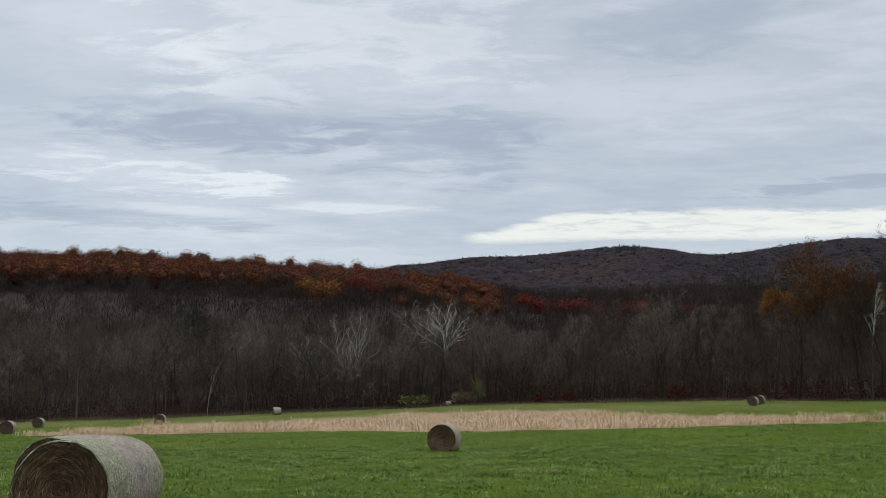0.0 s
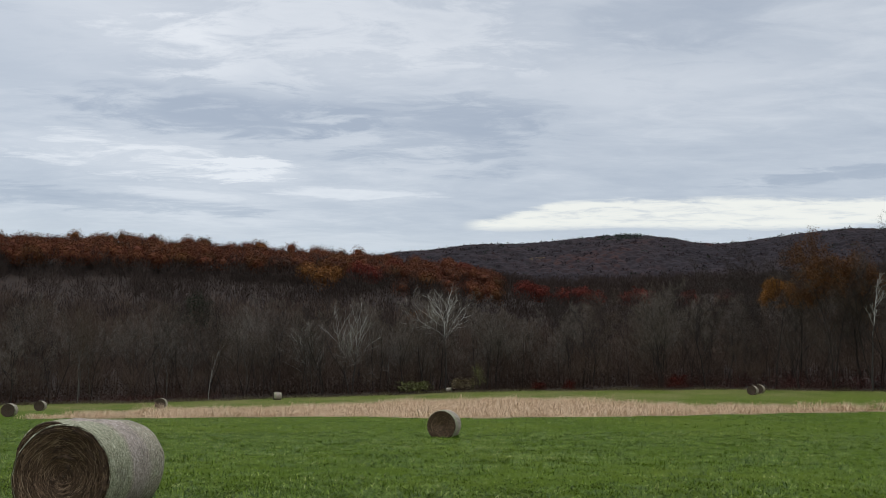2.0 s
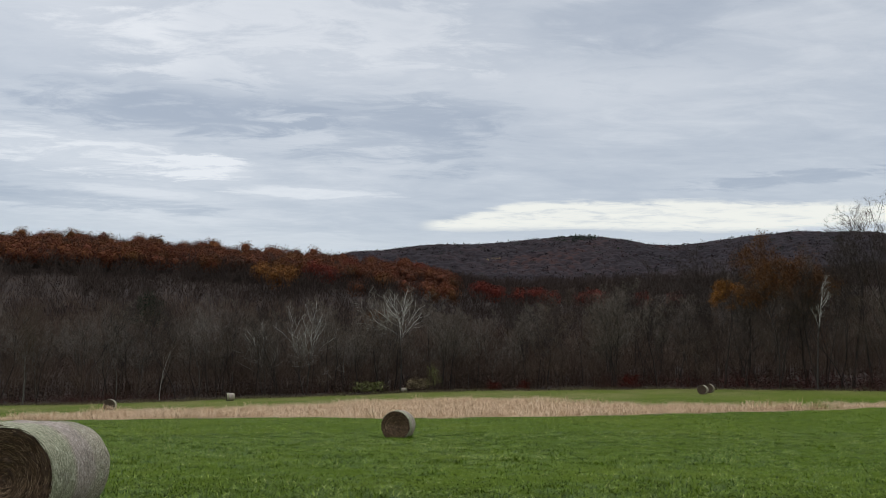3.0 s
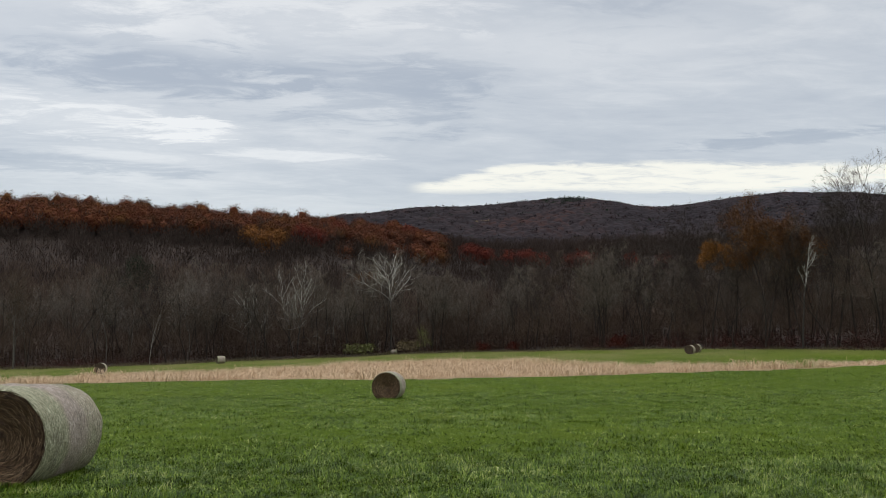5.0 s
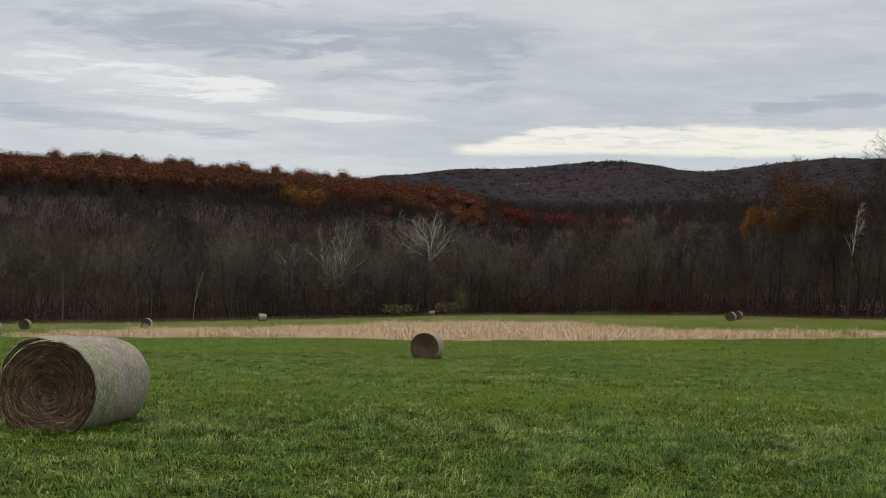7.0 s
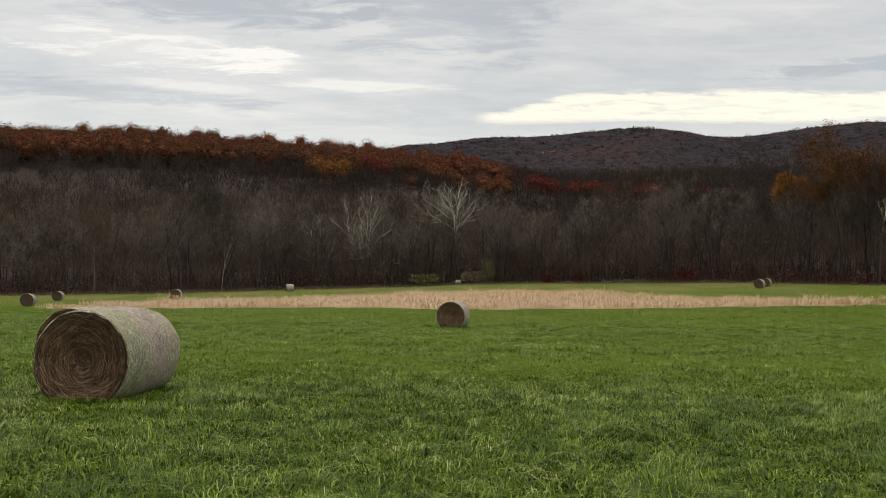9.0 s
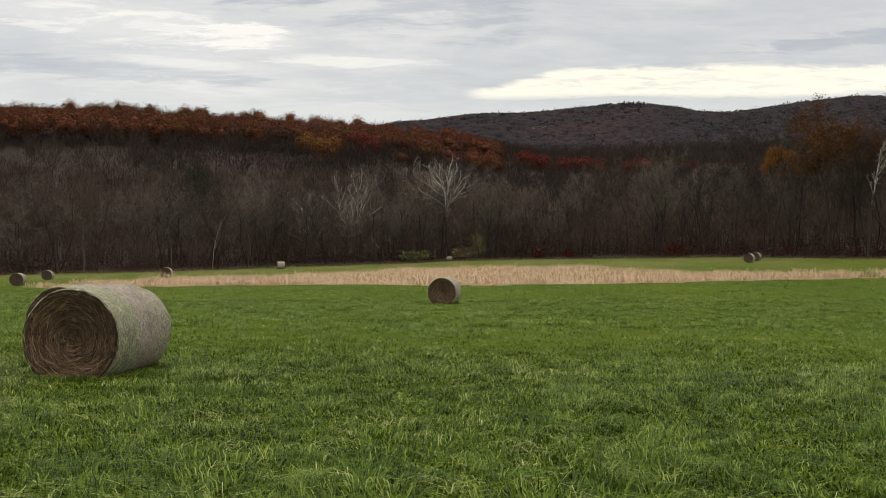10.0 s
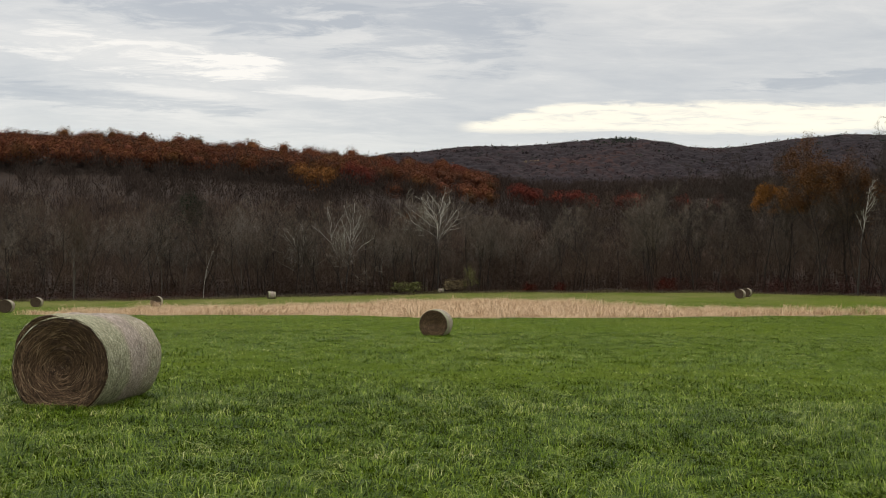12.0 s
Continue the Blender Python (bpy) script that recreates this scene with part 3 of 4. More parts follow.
def grow(rng, height, r0, fork, limbs, spread, depth=4, lift=1.0, stems=1, crook=0.10, fan=0.0, tilt=0.0, limb=0.5):
    """A bare tree as lists of tapering paths by level: (points, radii). fan draws the limbs towards one plane, tilt leans the stems."""
    levels = [[] for _ in range(depth + 1)]

    def branch(p, d, length, r, level):
        k = (8, 5, 4, 2, 1)[level]
        pts, rad = [np.array(p)], [r]
        step = length / k
        tip = (0.22, 0.25, 0.3, 0.45, 0.4)[level]
        for i in range(k):
            d = d + rng.normal(0, crook * (0.7 if level == 0 else 1.3), 3) + np.array([0, 0, (0.05, 0.13, 0.09, 0.04, 0.0)[level] * lift])
            d = d / np.linalg.norm(d)
            pts.append(pts[-1] + d * step)
            rad.append(r * (1 - (1 - tip) * (i + 1) / k))
        levels[level].append((pts, rad))
        if level >= depth:
            return
        kids = (limbs, 6, 5, 3)[level]
        for c in range(kids):
            t = (fork + (1 - fork) * ((c + rng.uniform(0, 1)) / kids)) if level == 0 else 0.25 + 0.75 * (c + rng.uniform(0, 1)) / kids
            t = min(t, 0.98)
            i = int(t * k)
            f = t * k - i
            q = pts[i] * (1 - f) + pts[i + 1] * f
            along = pts[i + 1] - pts[i]
            along = along / np.linalg.norm(along)
            az_ = rng.uniform(0, 6.283)
            side = np.cross(along, [math.cos(az_), math.sin(az_), 0.3])
            side = side * [1.0, 1.0 - fan * (level == 0), 1.0]
            side = side / np.linalg.norm(side)
            open_ = spread * (1.15 - 0.55 * t) if level == 0 else rng.uniform(0.5, 1.0)
            nd = along * (1 - 0.35 * open_) + side * open_
            nd = nd / np.linalg.norm(nd)
            rr_ = rad[i] * (1 - f) + rad[i + 1] * f
            part_len = length * ((limb * (1.15 - 0.6 * t)) if level == 0 else 0.52 * (1.1 - 0.5 * t))
            branch(q, nd, part_len * rng.uniform(0.75, 1.2), rr_ * rng.uniform(0.45, 0.60), level + 1)

    for s in range(stems):
        a = rng.uniform(0, 6.283)
        lean = 0.02 if stems == 1 else rng.uniform(0.10, 0.24)
        branch((0.35 * math.cos(a) * (stems > 1), 0.35 * math.sin(a) * (stems > 1), -0.3), np.array([lean * math.cos(a) + tilt, lean * math.sin(a) * (1 - fan), 1.0]), height * rng.uniform(0.85, 1.0), r0 * (1 if stems == 1 else 0.6), 0)
    return levels


def tubes(paths, sides, least=0.0):
    v, f = [], []
    for pts, rad in paths:
        o = len(v)
        for i, p in enumerate(pts):
            d = pts[min(i + 1, len(pts) - 1)] - pts[max(i - 1, 0)]
            a = np.cross(d, [0.3, 1, 0.1])
            a = a / np.linalg.norm(a)
            b = np.cross(d, a)
            b = b / np.linalg.norm(b)
            for s in range(sides):
                w = 2 * math.pi * s / sides
                v.append(p + (a * math.cos(w) + b * math.sin(w)) * max(rad[i], least))
        for i in range(len(pts) - 1):
            for s in range(sides):
                t = (s + 1) % sides
                f.append((o + i * sides + s, o + i * sides + t, o + (i + 1) * sides + t, o + (i + 1) * sides + s))
    return v, f


def spikes(paths, least):
    """Fine twigs: one thin tapering blade each."""
    v, f = [], []
    for pts, rad in paths:
        a, b = pts[0], pts[-1]
        d = b - a
        s = np.cross(d, [0.4, 0.3, 1.0] if abs(d[2]) < 2 * abs(d[0]) else [1.0, 0.2, 0.3])
        s = s / (np.linalg.norm(s) + 1e-9) * max(rad[0], least)
        o = len(v)
        if len(pts) > 2:
            m = pts[len(pts) // 2]
            v += [a - s, a + s, m + s * 0.8, m - s * 0.8, b]
            f += [(o, o + 1, o + 2, o + 3), (o + 3, o + 2, o + 4)]
        else:
            v += [a - s, a + s, b]
            f.append((o, o + 1, o + 2))
    return v, f


def twiglets(rng, paths, each, length, half):
    """The finest twigs: slim triangles fanning out of the ends of the given branches."""
    tip = np.repeat(np.array([p[-1] for p, _ in paths]), each, 0)
    way_ = np.repeat(np.array([p[-1] - p[-2] for p, _ in paths]), each, 0)
    way_ = way_ / (np.linalg.norm(way_, axis=1)[:, None] + 1e-9)
    k = len(tip)
    start = tip - way_ * rng.uniform(0, 0.9, (k, 1)) * length
    d = way_ + rng.normal(0, 0.55, (k, 3)) + [0, 0, 0.15]
    d = d / np.linalg.norm(d, axis=1)[:, None] * rng.uniform(0.4, 1.2, (k, 1)) * length
    side = np.cross(d, rng.normal(0, 1, (k, 3)))
    side = side / np.linalg.norm(side, axis=1)[:, None] * half
    v = np.stack([start - side, start + side, start + d], 1).reshape(-1, 3)
    return list(v), np.arange(3 * k).reshape(-1, 3)


def leaf_cloud(rng, paths, count, size, reach):
    v, f, t = [], [], []
    for c in range(count):
        pts, _ = paths[rng.integers(len(paths))]
        p = pts[-1] + rng.normal(0, reach, 3)
        a, b = rng.normal(0, 1, 3), rng.normal(0, 1, 3)
        a = a / np.linalg.norm(a) * size * rng.uniform(0.5, 1.2)
        b = b / np.linalg.norm(b) * size * rng.uniform(0.4, 0.9)
        o = len(v)
        v += [p - a, p - b, p + a, p + b]
        f.append((o, o + 1, o + 2, o + 3))
        k = rng.uniform(0.2, 1.0)
        t += [k] * 4
    return v, f, t


def tree(rng, height, r0, fork, limbs, spread, barks=(BARK, TWIG), foliage=None, count=0, size=0.2, reach=0.5, twig=0.012, single=False, fine=2, zone=(0.0, 1.0), **more):
    thing = new("tree")
    lv = grow(rng, height, r0, fork, limbs, spread, **more)
    limb_bark = barks[2] if len(barks) > 2 else barks[1]
    v0, f0 = tubes(lv[0], 7)
    v1, f1 = tubes(lv[1], 4, 0.03)
    if single:
        under(new("trunk", mesh_of("trunk", v0, f0, [barks[0]], smooth=True)), thing)
        for path in lv[1]:
            under(new("limb", mesh_of("limb", *tubes([path], 5, 0.035), [limb_bark], smooth=True)), thing)
    else:
        n0 = len(v0)
        under(new("trunk", mesh_of("trunk", v0 + v1, f0 + [tuple(i + n0 for i in q) for q in f1], [barks[0]], smooth=True)), thing)
    va, fa = tubes(lv[2], 3, 0.026)
    vb, fb = spikes(lv[3] + lv[4], twig)
    vc, fc = twiglets(rng, lv[3] + lv[4], fine, 1.0, twig * 0.8)
    n0, n1 = len(va), len(va) + len(vb)
    slots_ = [1] * len(fa) + [0] * (len(fb) + len(fc))
    under(new("crown", mesh_of("crown", va + vb + vc, fa + [tuple(i + n0 for i in q) for q in fb] + (fc + n1).tolist(), [barks[1], barks[3] if len(barks) > 3 else barks[1]], slots_)), thing, "bare twigs" if not foliage else "")
    if foliage:
        ends = lv[3] + lv[4]
        high = max(p[-1][2] for p, _ in ends)
        v, f, t = leaf_cloud(rng, [q for q in ends if zone[0] * high <= q[0][-1][2] <= zone[1] * high], count, size, reach)
        under(new("foliage", mesh_of("foliage", v, f, [foliage], tints=t)), thing, "withered autumn leaves")
    return thing


def polar(az_, far_):
    return far_ * math.sin(radians(az_)), far_ * math.cos(radians(az_))


def stand(thing, az_, far_, turn=0.0, grown=1.0, label="", group="", top=0.0):
    """Plants a tree; with top its crown ends at that slope over the eye."""
    x, y = polar(az_, far_)
    if top:
        tallest = max(max(v.co.z for v in part.data.vertices) for part in thing.children)
        grown = (top * far_ + EYE - float(ground(x, y))) / tallest
    thing.matrix_basis = pose(x, y, float(ground(x, y)), 0, 0, turn) @ Matrix.Scale(grown, 4)
    return tagged(thing, label, "tree", group)


R = np.random.default_rng
# the pale-barked trees of the wood's edge
GREY = (BARK, PALE_TWIG, BARK)
DIM = (BARK, DIM_TWIG, BARK, MID_BARK)
WHITE = (SYCAMORE, DIM_TWIG, SYCAMORE, SYCAMORE)
stand(tree(R(21), 20, 0.19, 0.22, 10, 0.80, (SYCAMORE, DIM_TWIG, SYCAMORE, PALE_TWIG), stems=3, lift=0.7, single=True, fan=0.4), -6.2, 164, 0, label="tall bare tree with pale bark and forked stems", top=0.111)
stand(tree(R(22), 20, 0.22, 0.58, 14, 1.15, (BARK, DIM_TWIG, MID_BARK, PALE_TWIG), lift=0.5, single=True, fan=0.4), -1.3, 168, 0, label="bare grey tree at the edge of the wood", top=0.129)
stand(tree(R(27), 19, 0.17, 0.62, 15, 1.2, WHITE, crook=0.12, lift=0.6, single=True, fan=0.6), 0.1, 167, 0, label="bare tree with a bone-white crown of branches", top=0.126)
stand(tree(R(24), 15, 0.17, 0.25, 8, 0.6, (SYCAMORE, DIM_TWIG, SYCAMORE, PALE_TWIG), stems=2, lift=0.7, single=True, fan=0.5, tilt=-0.16), -8.9, 161, 0, label="low pale-barked tree with leaning stems", top=0.086)
stand(tree(R(36), 18, 0.16, 0.55, 8, 0.6, (BARK, DIM_TWIG, MID_BARK), crook=0.16, lift=0.8), -4.75, 165, 0, label="slim crooked bare tree beside a pale one", top=0.110)
stand(tree(R(25), 19, 0.18, 0.30, 14, 0.62, DIM, stems=2, lift=0.9), 3.7, 168, 40, label="bare grey tree with many fine upright twigs", top=0.106)
stand(tree(R(37), 16, 0.15, 0.40, 9, 0.8, DIM, lift=0.7, crook=0.14), 5.4, 166, 40, label="small bare tree with pale crooked twigs", top=0.090)
stand(tree(R(26), 23, 0.22, 0.25, 14, 0.70, DIM, stems=4, lift=0.9), 14.4, 155, 10, label="bare many-stemmed tree with greyish twigs", top=0.134)
stand(tree(R(35), 20, 0.22, 0.35, 12, 0.95, DIM, lift=0.55, crook=0.16), 9.4, 164, 10, label="bare tree with crooked pale branches", top=0.109)
stand(tree(R(38), 20, 0.20, 0.35, 11, 0.8, DIM, lift=0.7, crook=0.14), 17.2, 152, 120, label="bare tree with silvery upper twigs", top=0.118)
stand(tree(R(28), 19, 0.17, 0.55, 9, 0.7, (SYCAMORE, PALE_TWIG, SYCAMORE), lift=0.6, single=True, fine=0, limb=0.18, crook=0.08), 26.9, 136, 0, label="dead tree with a broken white top", top=0.127)
stand(tree(R(29), 12, 0.20, 0.3, 9, 1.0, DIM, lift=0.6, single=True), -27.0, 150, 0, label="short crooked bare tree with pale upper branches", top=0.062)
stand(tree(R(30), 14, 0.10, 0.35, 8, 0.4, (PALE_BARK, TWIG)), -15.45, 156, 0, label="slim pale birch-like tree", top=0.058)
stand(tree(R(39), 17, 0.16, 0.45, 9, 0.6, (MID_BARK, TWIG)), -23.3, 152, 0, label="slim tree with patchy pale bark", top=0.090)
stand(tree(R(40), 17, 0.16, 0.45, 9, 0.6, (MID_BARK, TWIG)), -22.6, 157, 50, label="slim tree with patchy pale bark", top=0.096)
stand(tree(R(41), 19, 0.20, 0.62, 10, 0.6, (MID_BARK, TWIG), PINE, 2600, 0.16, 0.35), -16.7, 170, 0, label="bare tree with a dark ivy-grown top", top=0.112)
# the leaf-bearing oaks and the tallest trees
stand(tree(R(31), 24, 0.28, 0.45, 13, 0.8, (BARK, TWIG), OAK, 19000, 0.15, 0.42, lift=0.7, stems=2, zone=(0.55, 1.0)), 24.6, 140, 0, label="tall oak holding orange-brown autumn leaves", top=0.189)
stand(tree(R(32), 23, 0.26, 0.35, 12, 0.85, (BARK, TWIG), OAK, 3200, 0.12, 0.6), 26.3, 146, 90, label="oak with thin brown autumn leaves", top=0.163)
stand(tree(R(33), 18, 0.20, 0.68, 9, 1.15, (BARK, TWIG), GOLD, 9000, 0.14, 0.32, lift=0.2, fan=0.4, zone=(0.70, 0.93)), 21.5, 148, 0, label="small tree with dull gold autumn leaves", top=0.137)
tall = stand(tree(R(34), 27, 0.26, 0.48, 13, 0.95, (BARK, DARK_TWIG), lift=0.7, fine=4), 28.9, 140, 0, label="very tall bare tree rising over the skyline", top=0.211)
for az_, far_, turn_, top_ in ((30.0, 138, 80, 0.205), (31.4, 136, 200, 0.222), (33.2, 134, 300, 0.225), (35.3, 132, 30, 0.22)):
    stand(copy_thing(tall, Matrix()), az_, far_, turn_, top=top_, label="very tall bare tree rising over the skyline")
for az_, far_, turn_, top_ in ((19.6, 210, 40, 0.176), (20.7, 214, 120, 0.177), (22.4, 205, 10, 0.178)):
    stand(copy_thing(tall, Matrix()), az_, far_, turn_, top=top_, label="bare treetop standing against the sky")

# the bare trees of the wood, in many sizes
TWIGS = (DIM_TWIG, TWIG, DIM_TWIG, TWIG, DIM_TWIG, DARK_TWIG, TWIG, DARK_TWIG)
kinds = [tree(R(50 + i), 18 + 1.1 * i, 0.15 + 0.015 * (i % 5), 0.32 + 0.04 * (i % 4), 11 + i % 3, 0.72 + 0.09 * (i % 4), (MID_BARK if i == 2 else BARK, TWIGS[i], BARK, MID_BARK if i < 5 else BARK), stems=1 + (i % 4 == 3), crook=0.13 + 0.03 * (i % 3), lift=0.75) for i in range(8)]
rng = R(77)
placed = 0
for i in range(300):
    x = rng.uniform(-105, 105)
    y = float(edge_y(x)) + 2 + 52 * rng.uniform(0, 1) ** 1.6
    far_, az_ = math.hypot(x, y), math.degrees(math.atan2(x, y))
    if abs(az_) > 38:
        continue
    thing = kinds[placed] if placed < 8 else copy_thing(kinds[rng.integers(0, 6) if x < 20 else rng.integers(3, 8)], Matrix())
    stand(thing, az_, far_, rng.uniform(0, 360), (rng.uniform(0.58, 0.80) if rng.uniform(0, 1) < 0.68 else rng.uniform(0.35, 0.58)), "bare grey-brown tree of the autumn wood", "trees of the wood")
    placed += 1


# ---- woods too many to count ----


def bare_crown(rng, k, thick=1.0):
    """A round crown of fine twigs over a stem, for one far tree of height 1."""
    stem = np.array([[-0.008, 0, 0], [0.008, 0, 0], [0, 0, 0.7], [0, -0.008, 0], [0, 0.008, 0], [0, 0, 0.7]])
    d = rng.normal(0, 1, (k, 3))
    d = d / np.linalg.norm(d, axis=1)[:, None]
    off = rng.uniform(0, 50)
    out = np.array([1 + 0.5 * noise.noise(Vector(q) * 1.7 + Vector((off, 0, 0))) for q in d]) * rng.uniform(0.35, 1.0, k) ** 0.6
    tip = d * out[:, None] * [0.30, 0.30, 0.36] + [0, 0, 0.63]
    way_ = tip - [0, 0, 0.28] + rng.normal(0, 0.10, (k, 3))
    way_ = way_ / np.linalg.norm(way_, axis=1)[:, None] * rng.uniform(0.07, 0.20, (k, 1))
    side = np.cross(way_, rng.normal(0, 1, (k, 3)))
    side = side / np.linalg.norm(side, axis=1)[:, None] * rng.uniform(0.0015, 0.0040, (k, 1)) * thick
    return np.concatenate([stem, np.stack([tip - way_ - side, tip - way_ + side, tip], 1).reshape(-1, 3)])


def shell(off, size, subdivisions, under_=-1.0):
    """The lumpy inner mass of a crown, as loose triangles."""
    bm = bmesh.new()
    bmesh.ops.create_icosphere(bm, subdivisions=subdivisions, radius=1.0)
    out = []
    for f in bm.faces:
        if f.calc_center_median().z < under_:
            continue
        for c in f.verts:
            w = 1 + 0.34 * noise.noise(c.co * 1.5 + Vector((off, 0, 0))) + 0.24 * noise.noise(c.co * 3.4 + Vector((0, off, 0))) + 0.22 * noise.noise(c.co * 11.0 + Vector((0, 0, off)))
            out.append((c.co.x * w * size[0], c.co.y * w * size[0], c.co.z * w * size[1] + size[2]))
    bm.free()
    return np.array(out)


def leafy_crown(rng, k, size):
    """A lobed crown of height 1 made of many small sprays of leaves."""
    d = rng.normal(0, 1, (k, 3))
    d = d / np.linalg.norm(d, axis=1)[:, None]
    off = rng.uniform(0, 50)
    out = np.array([1 + 0.34 * noise.noise(Vector(q) * 1.5 + Vector((off, 0, 0))) + 0.24 * noise.noise(Vector(q) * 3.4 + Vector((0, off, 0))) for q in d])
    p = d * (out * rng.uniform(0.62, 1.0, k))[:, None] * [0.36, 0.36, 0.36] + [0, 0, 0.62]
    way_ = rng.normal(0, size, (k, 3, 3))
    way_ = way_ - 0.45 * np.einsum("kij,kj->ki", way_, d)[:, :, None] * d[:, None, :]
    return np.concatenate([shell(off, (0.17, 0.17, 0.66), 2), (p[:, None, :] + way_).reshape(-1, 3)])


def fuzz(rng, k):
    """A low round treetop with twig tufts, for a tree seen from a kilometre off."""
    d = rng.normal(0, 1, (k, 3))
    d = d / np.linalg.norm(d, axis=1)[:, None]
    d[:, 2] = np.abs(d[:, 2])
    p = d * rng.uniform(0.6, 1.0, (k, 1)) * [0.40, 0.40, 0.40] + [0, 0, 0.55]
    return (p[:, None, :] + rng.normal(0, 0.055, (k, 3, 3))).reshape(-1, 3)


def forest(name, x, y, height, crowns, width, mat, label, seed):
    """Many trees as one mesh of loose triangles."""
    rng = R(seed)
    out, tints = [], []
    z = ground(x, y)
    stand_tint = np.clip(0.5 + 1.3 * (0.6 * uneven(x, y, 34.0, seed + 40) + 0.4 * uneven(x, y, 110.0, seed + 60) - 0.5), 0, 1)
    for i in range(len(x)):
        c = crowns[rng.integers(len(crowns))]
        a = rng.uniform(0, 6.283)
        ca, sa, h = math.cos(a), math.sin(a), height[i]
        w = h * width * rng.uniform(0.8, 1.25)
        out.append(np.stack([(c[:, 0] * ca - c[:, 1] * sa) * w + x[i], (c[:, 0] * sa + c[:, 1] * ca) * w + y[i], c[:, 2] * h + z[i]], 1))
        tints.append(np.full(len(c), 0.5 * rng.uniform(0, 1) + 0.5 * stand_tint[i]))
    v = np.concatenate(out)
    faces = np.arange(len(v)).reshape(-1, 3)
    return tagged(new(name, mesh_of(name, v, faces, [mat], tints=np.concatenate(tints))), label, "woods", kind="stuff")


def wedge(rng, count, r0, r1, a0, a1):
    r = np.sqrt(rng.uniform(r0 * r0, r1 * r1, count))
    a = np.radians(rng.uniform(a0, a1, count))
    return r * np.sin(a), r * np.cos(a), r, np.degrees(a)


rng = R(101)
BARE = [bare_crown(rng, 190, 1.5) for _ in range(6)]
THIN = [bare_crown(rng, 110, 2.6) for _ in range(6)]
LEAFY = [leafy_crown(rng, 850, 0.022) for _ in range(8)]
SMALL = [fuzz(rng, 22) for _ in range(8)]
# depth of the wood behind its edge
x, y, r, a = wedge(rng, 1700, 185, 330, -36, 38)
forest("bare_woods", x, y, rng.uniform(12, 19, len(x)), BARE, 0.9, BROWN_WOOD, "dense bare grey-brown autumn woods", 1)
# the hillside
x, y, r, a = wedge(rng, 5200, 290, 720, -36, 38)
seen = (r < 500) | (a > 0)
x, y, r, a = x[seen], y[seen], r[seen], a[seen]
leafy = rng.uniform(0, 1, len(x)) < np.where(a < 4, 0.012 + 0.46 * sstep(r, 396, 440), 0.0)
RUST = leaves("rust_leaves", [(0.1, (0.0517, 0.0145, 0.0135)), (0.5, (0.1138, 0.0248, 0.0186)), (0.9, (0.1966, 0.0466, 0.0248))])
GOLD_OAK = leaves("gold_oak_leaves", [(0.1, (0.0693, 0.0317, 0.0139)), (0.5, (0.1584, 0.0653, 0.0218)), (0.9, (0.2673, 0.1238, 0.0356))])
# shaded copy of BROWN_WOOD: the hillside's dimness is put into the colour
DIM_HILL_WOOD = leaves("dim_hillside_canopy", [(0.1, (0.0267, 0.0186, 0.0148)), (0.5, (0.0489, 0.0349, 0.0281)), (0.9, (0.0831, 0.0608, 0.0489))])
forest("hillside_woods", x[~leafy], y[~leafy], rng.uniform(13, 18, (~leafy).sum()) * (1 - 0.25 * sstep(r[~leafy], 370, 420) * (a[~leafy] < 4)), THIN, 1.0, DIM_HILL_WOOD, "bare woods on the slope of the hill", 2)
gold = leafy & (rng.uniform(0, 1, len(x)) < 0.07)
rest = leafy & ~gold
forest("russet_woods", x[rest], y[rest], rng.uniform(11.5, 14.5, rest.sum()), LEAFY, 1.1, RUSSET, "russet oak woods along the ridge", 3)
forest("gold_woods", x[gold], y[gold], rng.uniform(12, 16, gold.sum()), LEAFY, 0.95, OAK, "gold-leaved trees among the oak woods", 4)
# a close row of crowns along the crest
x, y, r, a = wedge(rng, 560, 412, 462, -34, -1)
mixed = rng.uniform(0, 1, len(x))
for name_, pick, mat_, label_, seed_ in (("crest_oaks", mixed < 0.54, RUSSET, "russet oaks close along the crest of the ridge", 21), ("crest_gold_oaks", (mixed >= 0.54) & (mixed < 0.66), OAK, "golden-brown oaks along the crest of the ridge", 22)):
    forest(name_, x[pick], y[pick], rng.uniform(11.8, 14.2, pick.sum()), LEAFY, 1.2, mat_, label_, seed_)
pick = mixed >= 0.66
forest("crest_bare_woods", x[pick], y[pick], rng.uniform(12, 15.5, pick.sum()), THIN, 1.0, DIM_HILL_WOOD, "bare trees along the crest of the ridge", 23)
# single bright crowns on the slopes
def slope_tree(az_, middle, near_, height, wide, mat, label, seed):
    """A leafy tree on the hillside whose crown shows at the given slope over the eye."""
    rng = R(seed)
    rs = np.linspace(near_, near_ + 330, 600)
    px, py = rs * math.sin(radians(az_)), rs * math.cos(radians(az_))
    i = int(np.argmax((ground(px, py) + 0.62 * height - EYE) / rs > middle))
    thing = new("tree")
    crown = leafy_crown(rng, 2000, 0.020) * [wide, wide, height]
    under(new("trunk", mesh_of("trunk", *tubes([([np.array([0, 0, -0.5]), np.array([0.1, 0, height * 0.5])], [0.28, 0.16])], 6), [BARK])), thing)
    under(new("foliage", mesh_of("foliage", crown, np.arange(len(crown)).reshape(-1, 3), [mat], tints=np.repeat(rng.uniform(0.2, 1.0, len(crown) // 3), 3))), thing, "autumn leaves")
    thing.matrix_basis = pose(px[i], py[i], float(ground(px[i], py[i])))
    return tagged(thing, label, "tree")


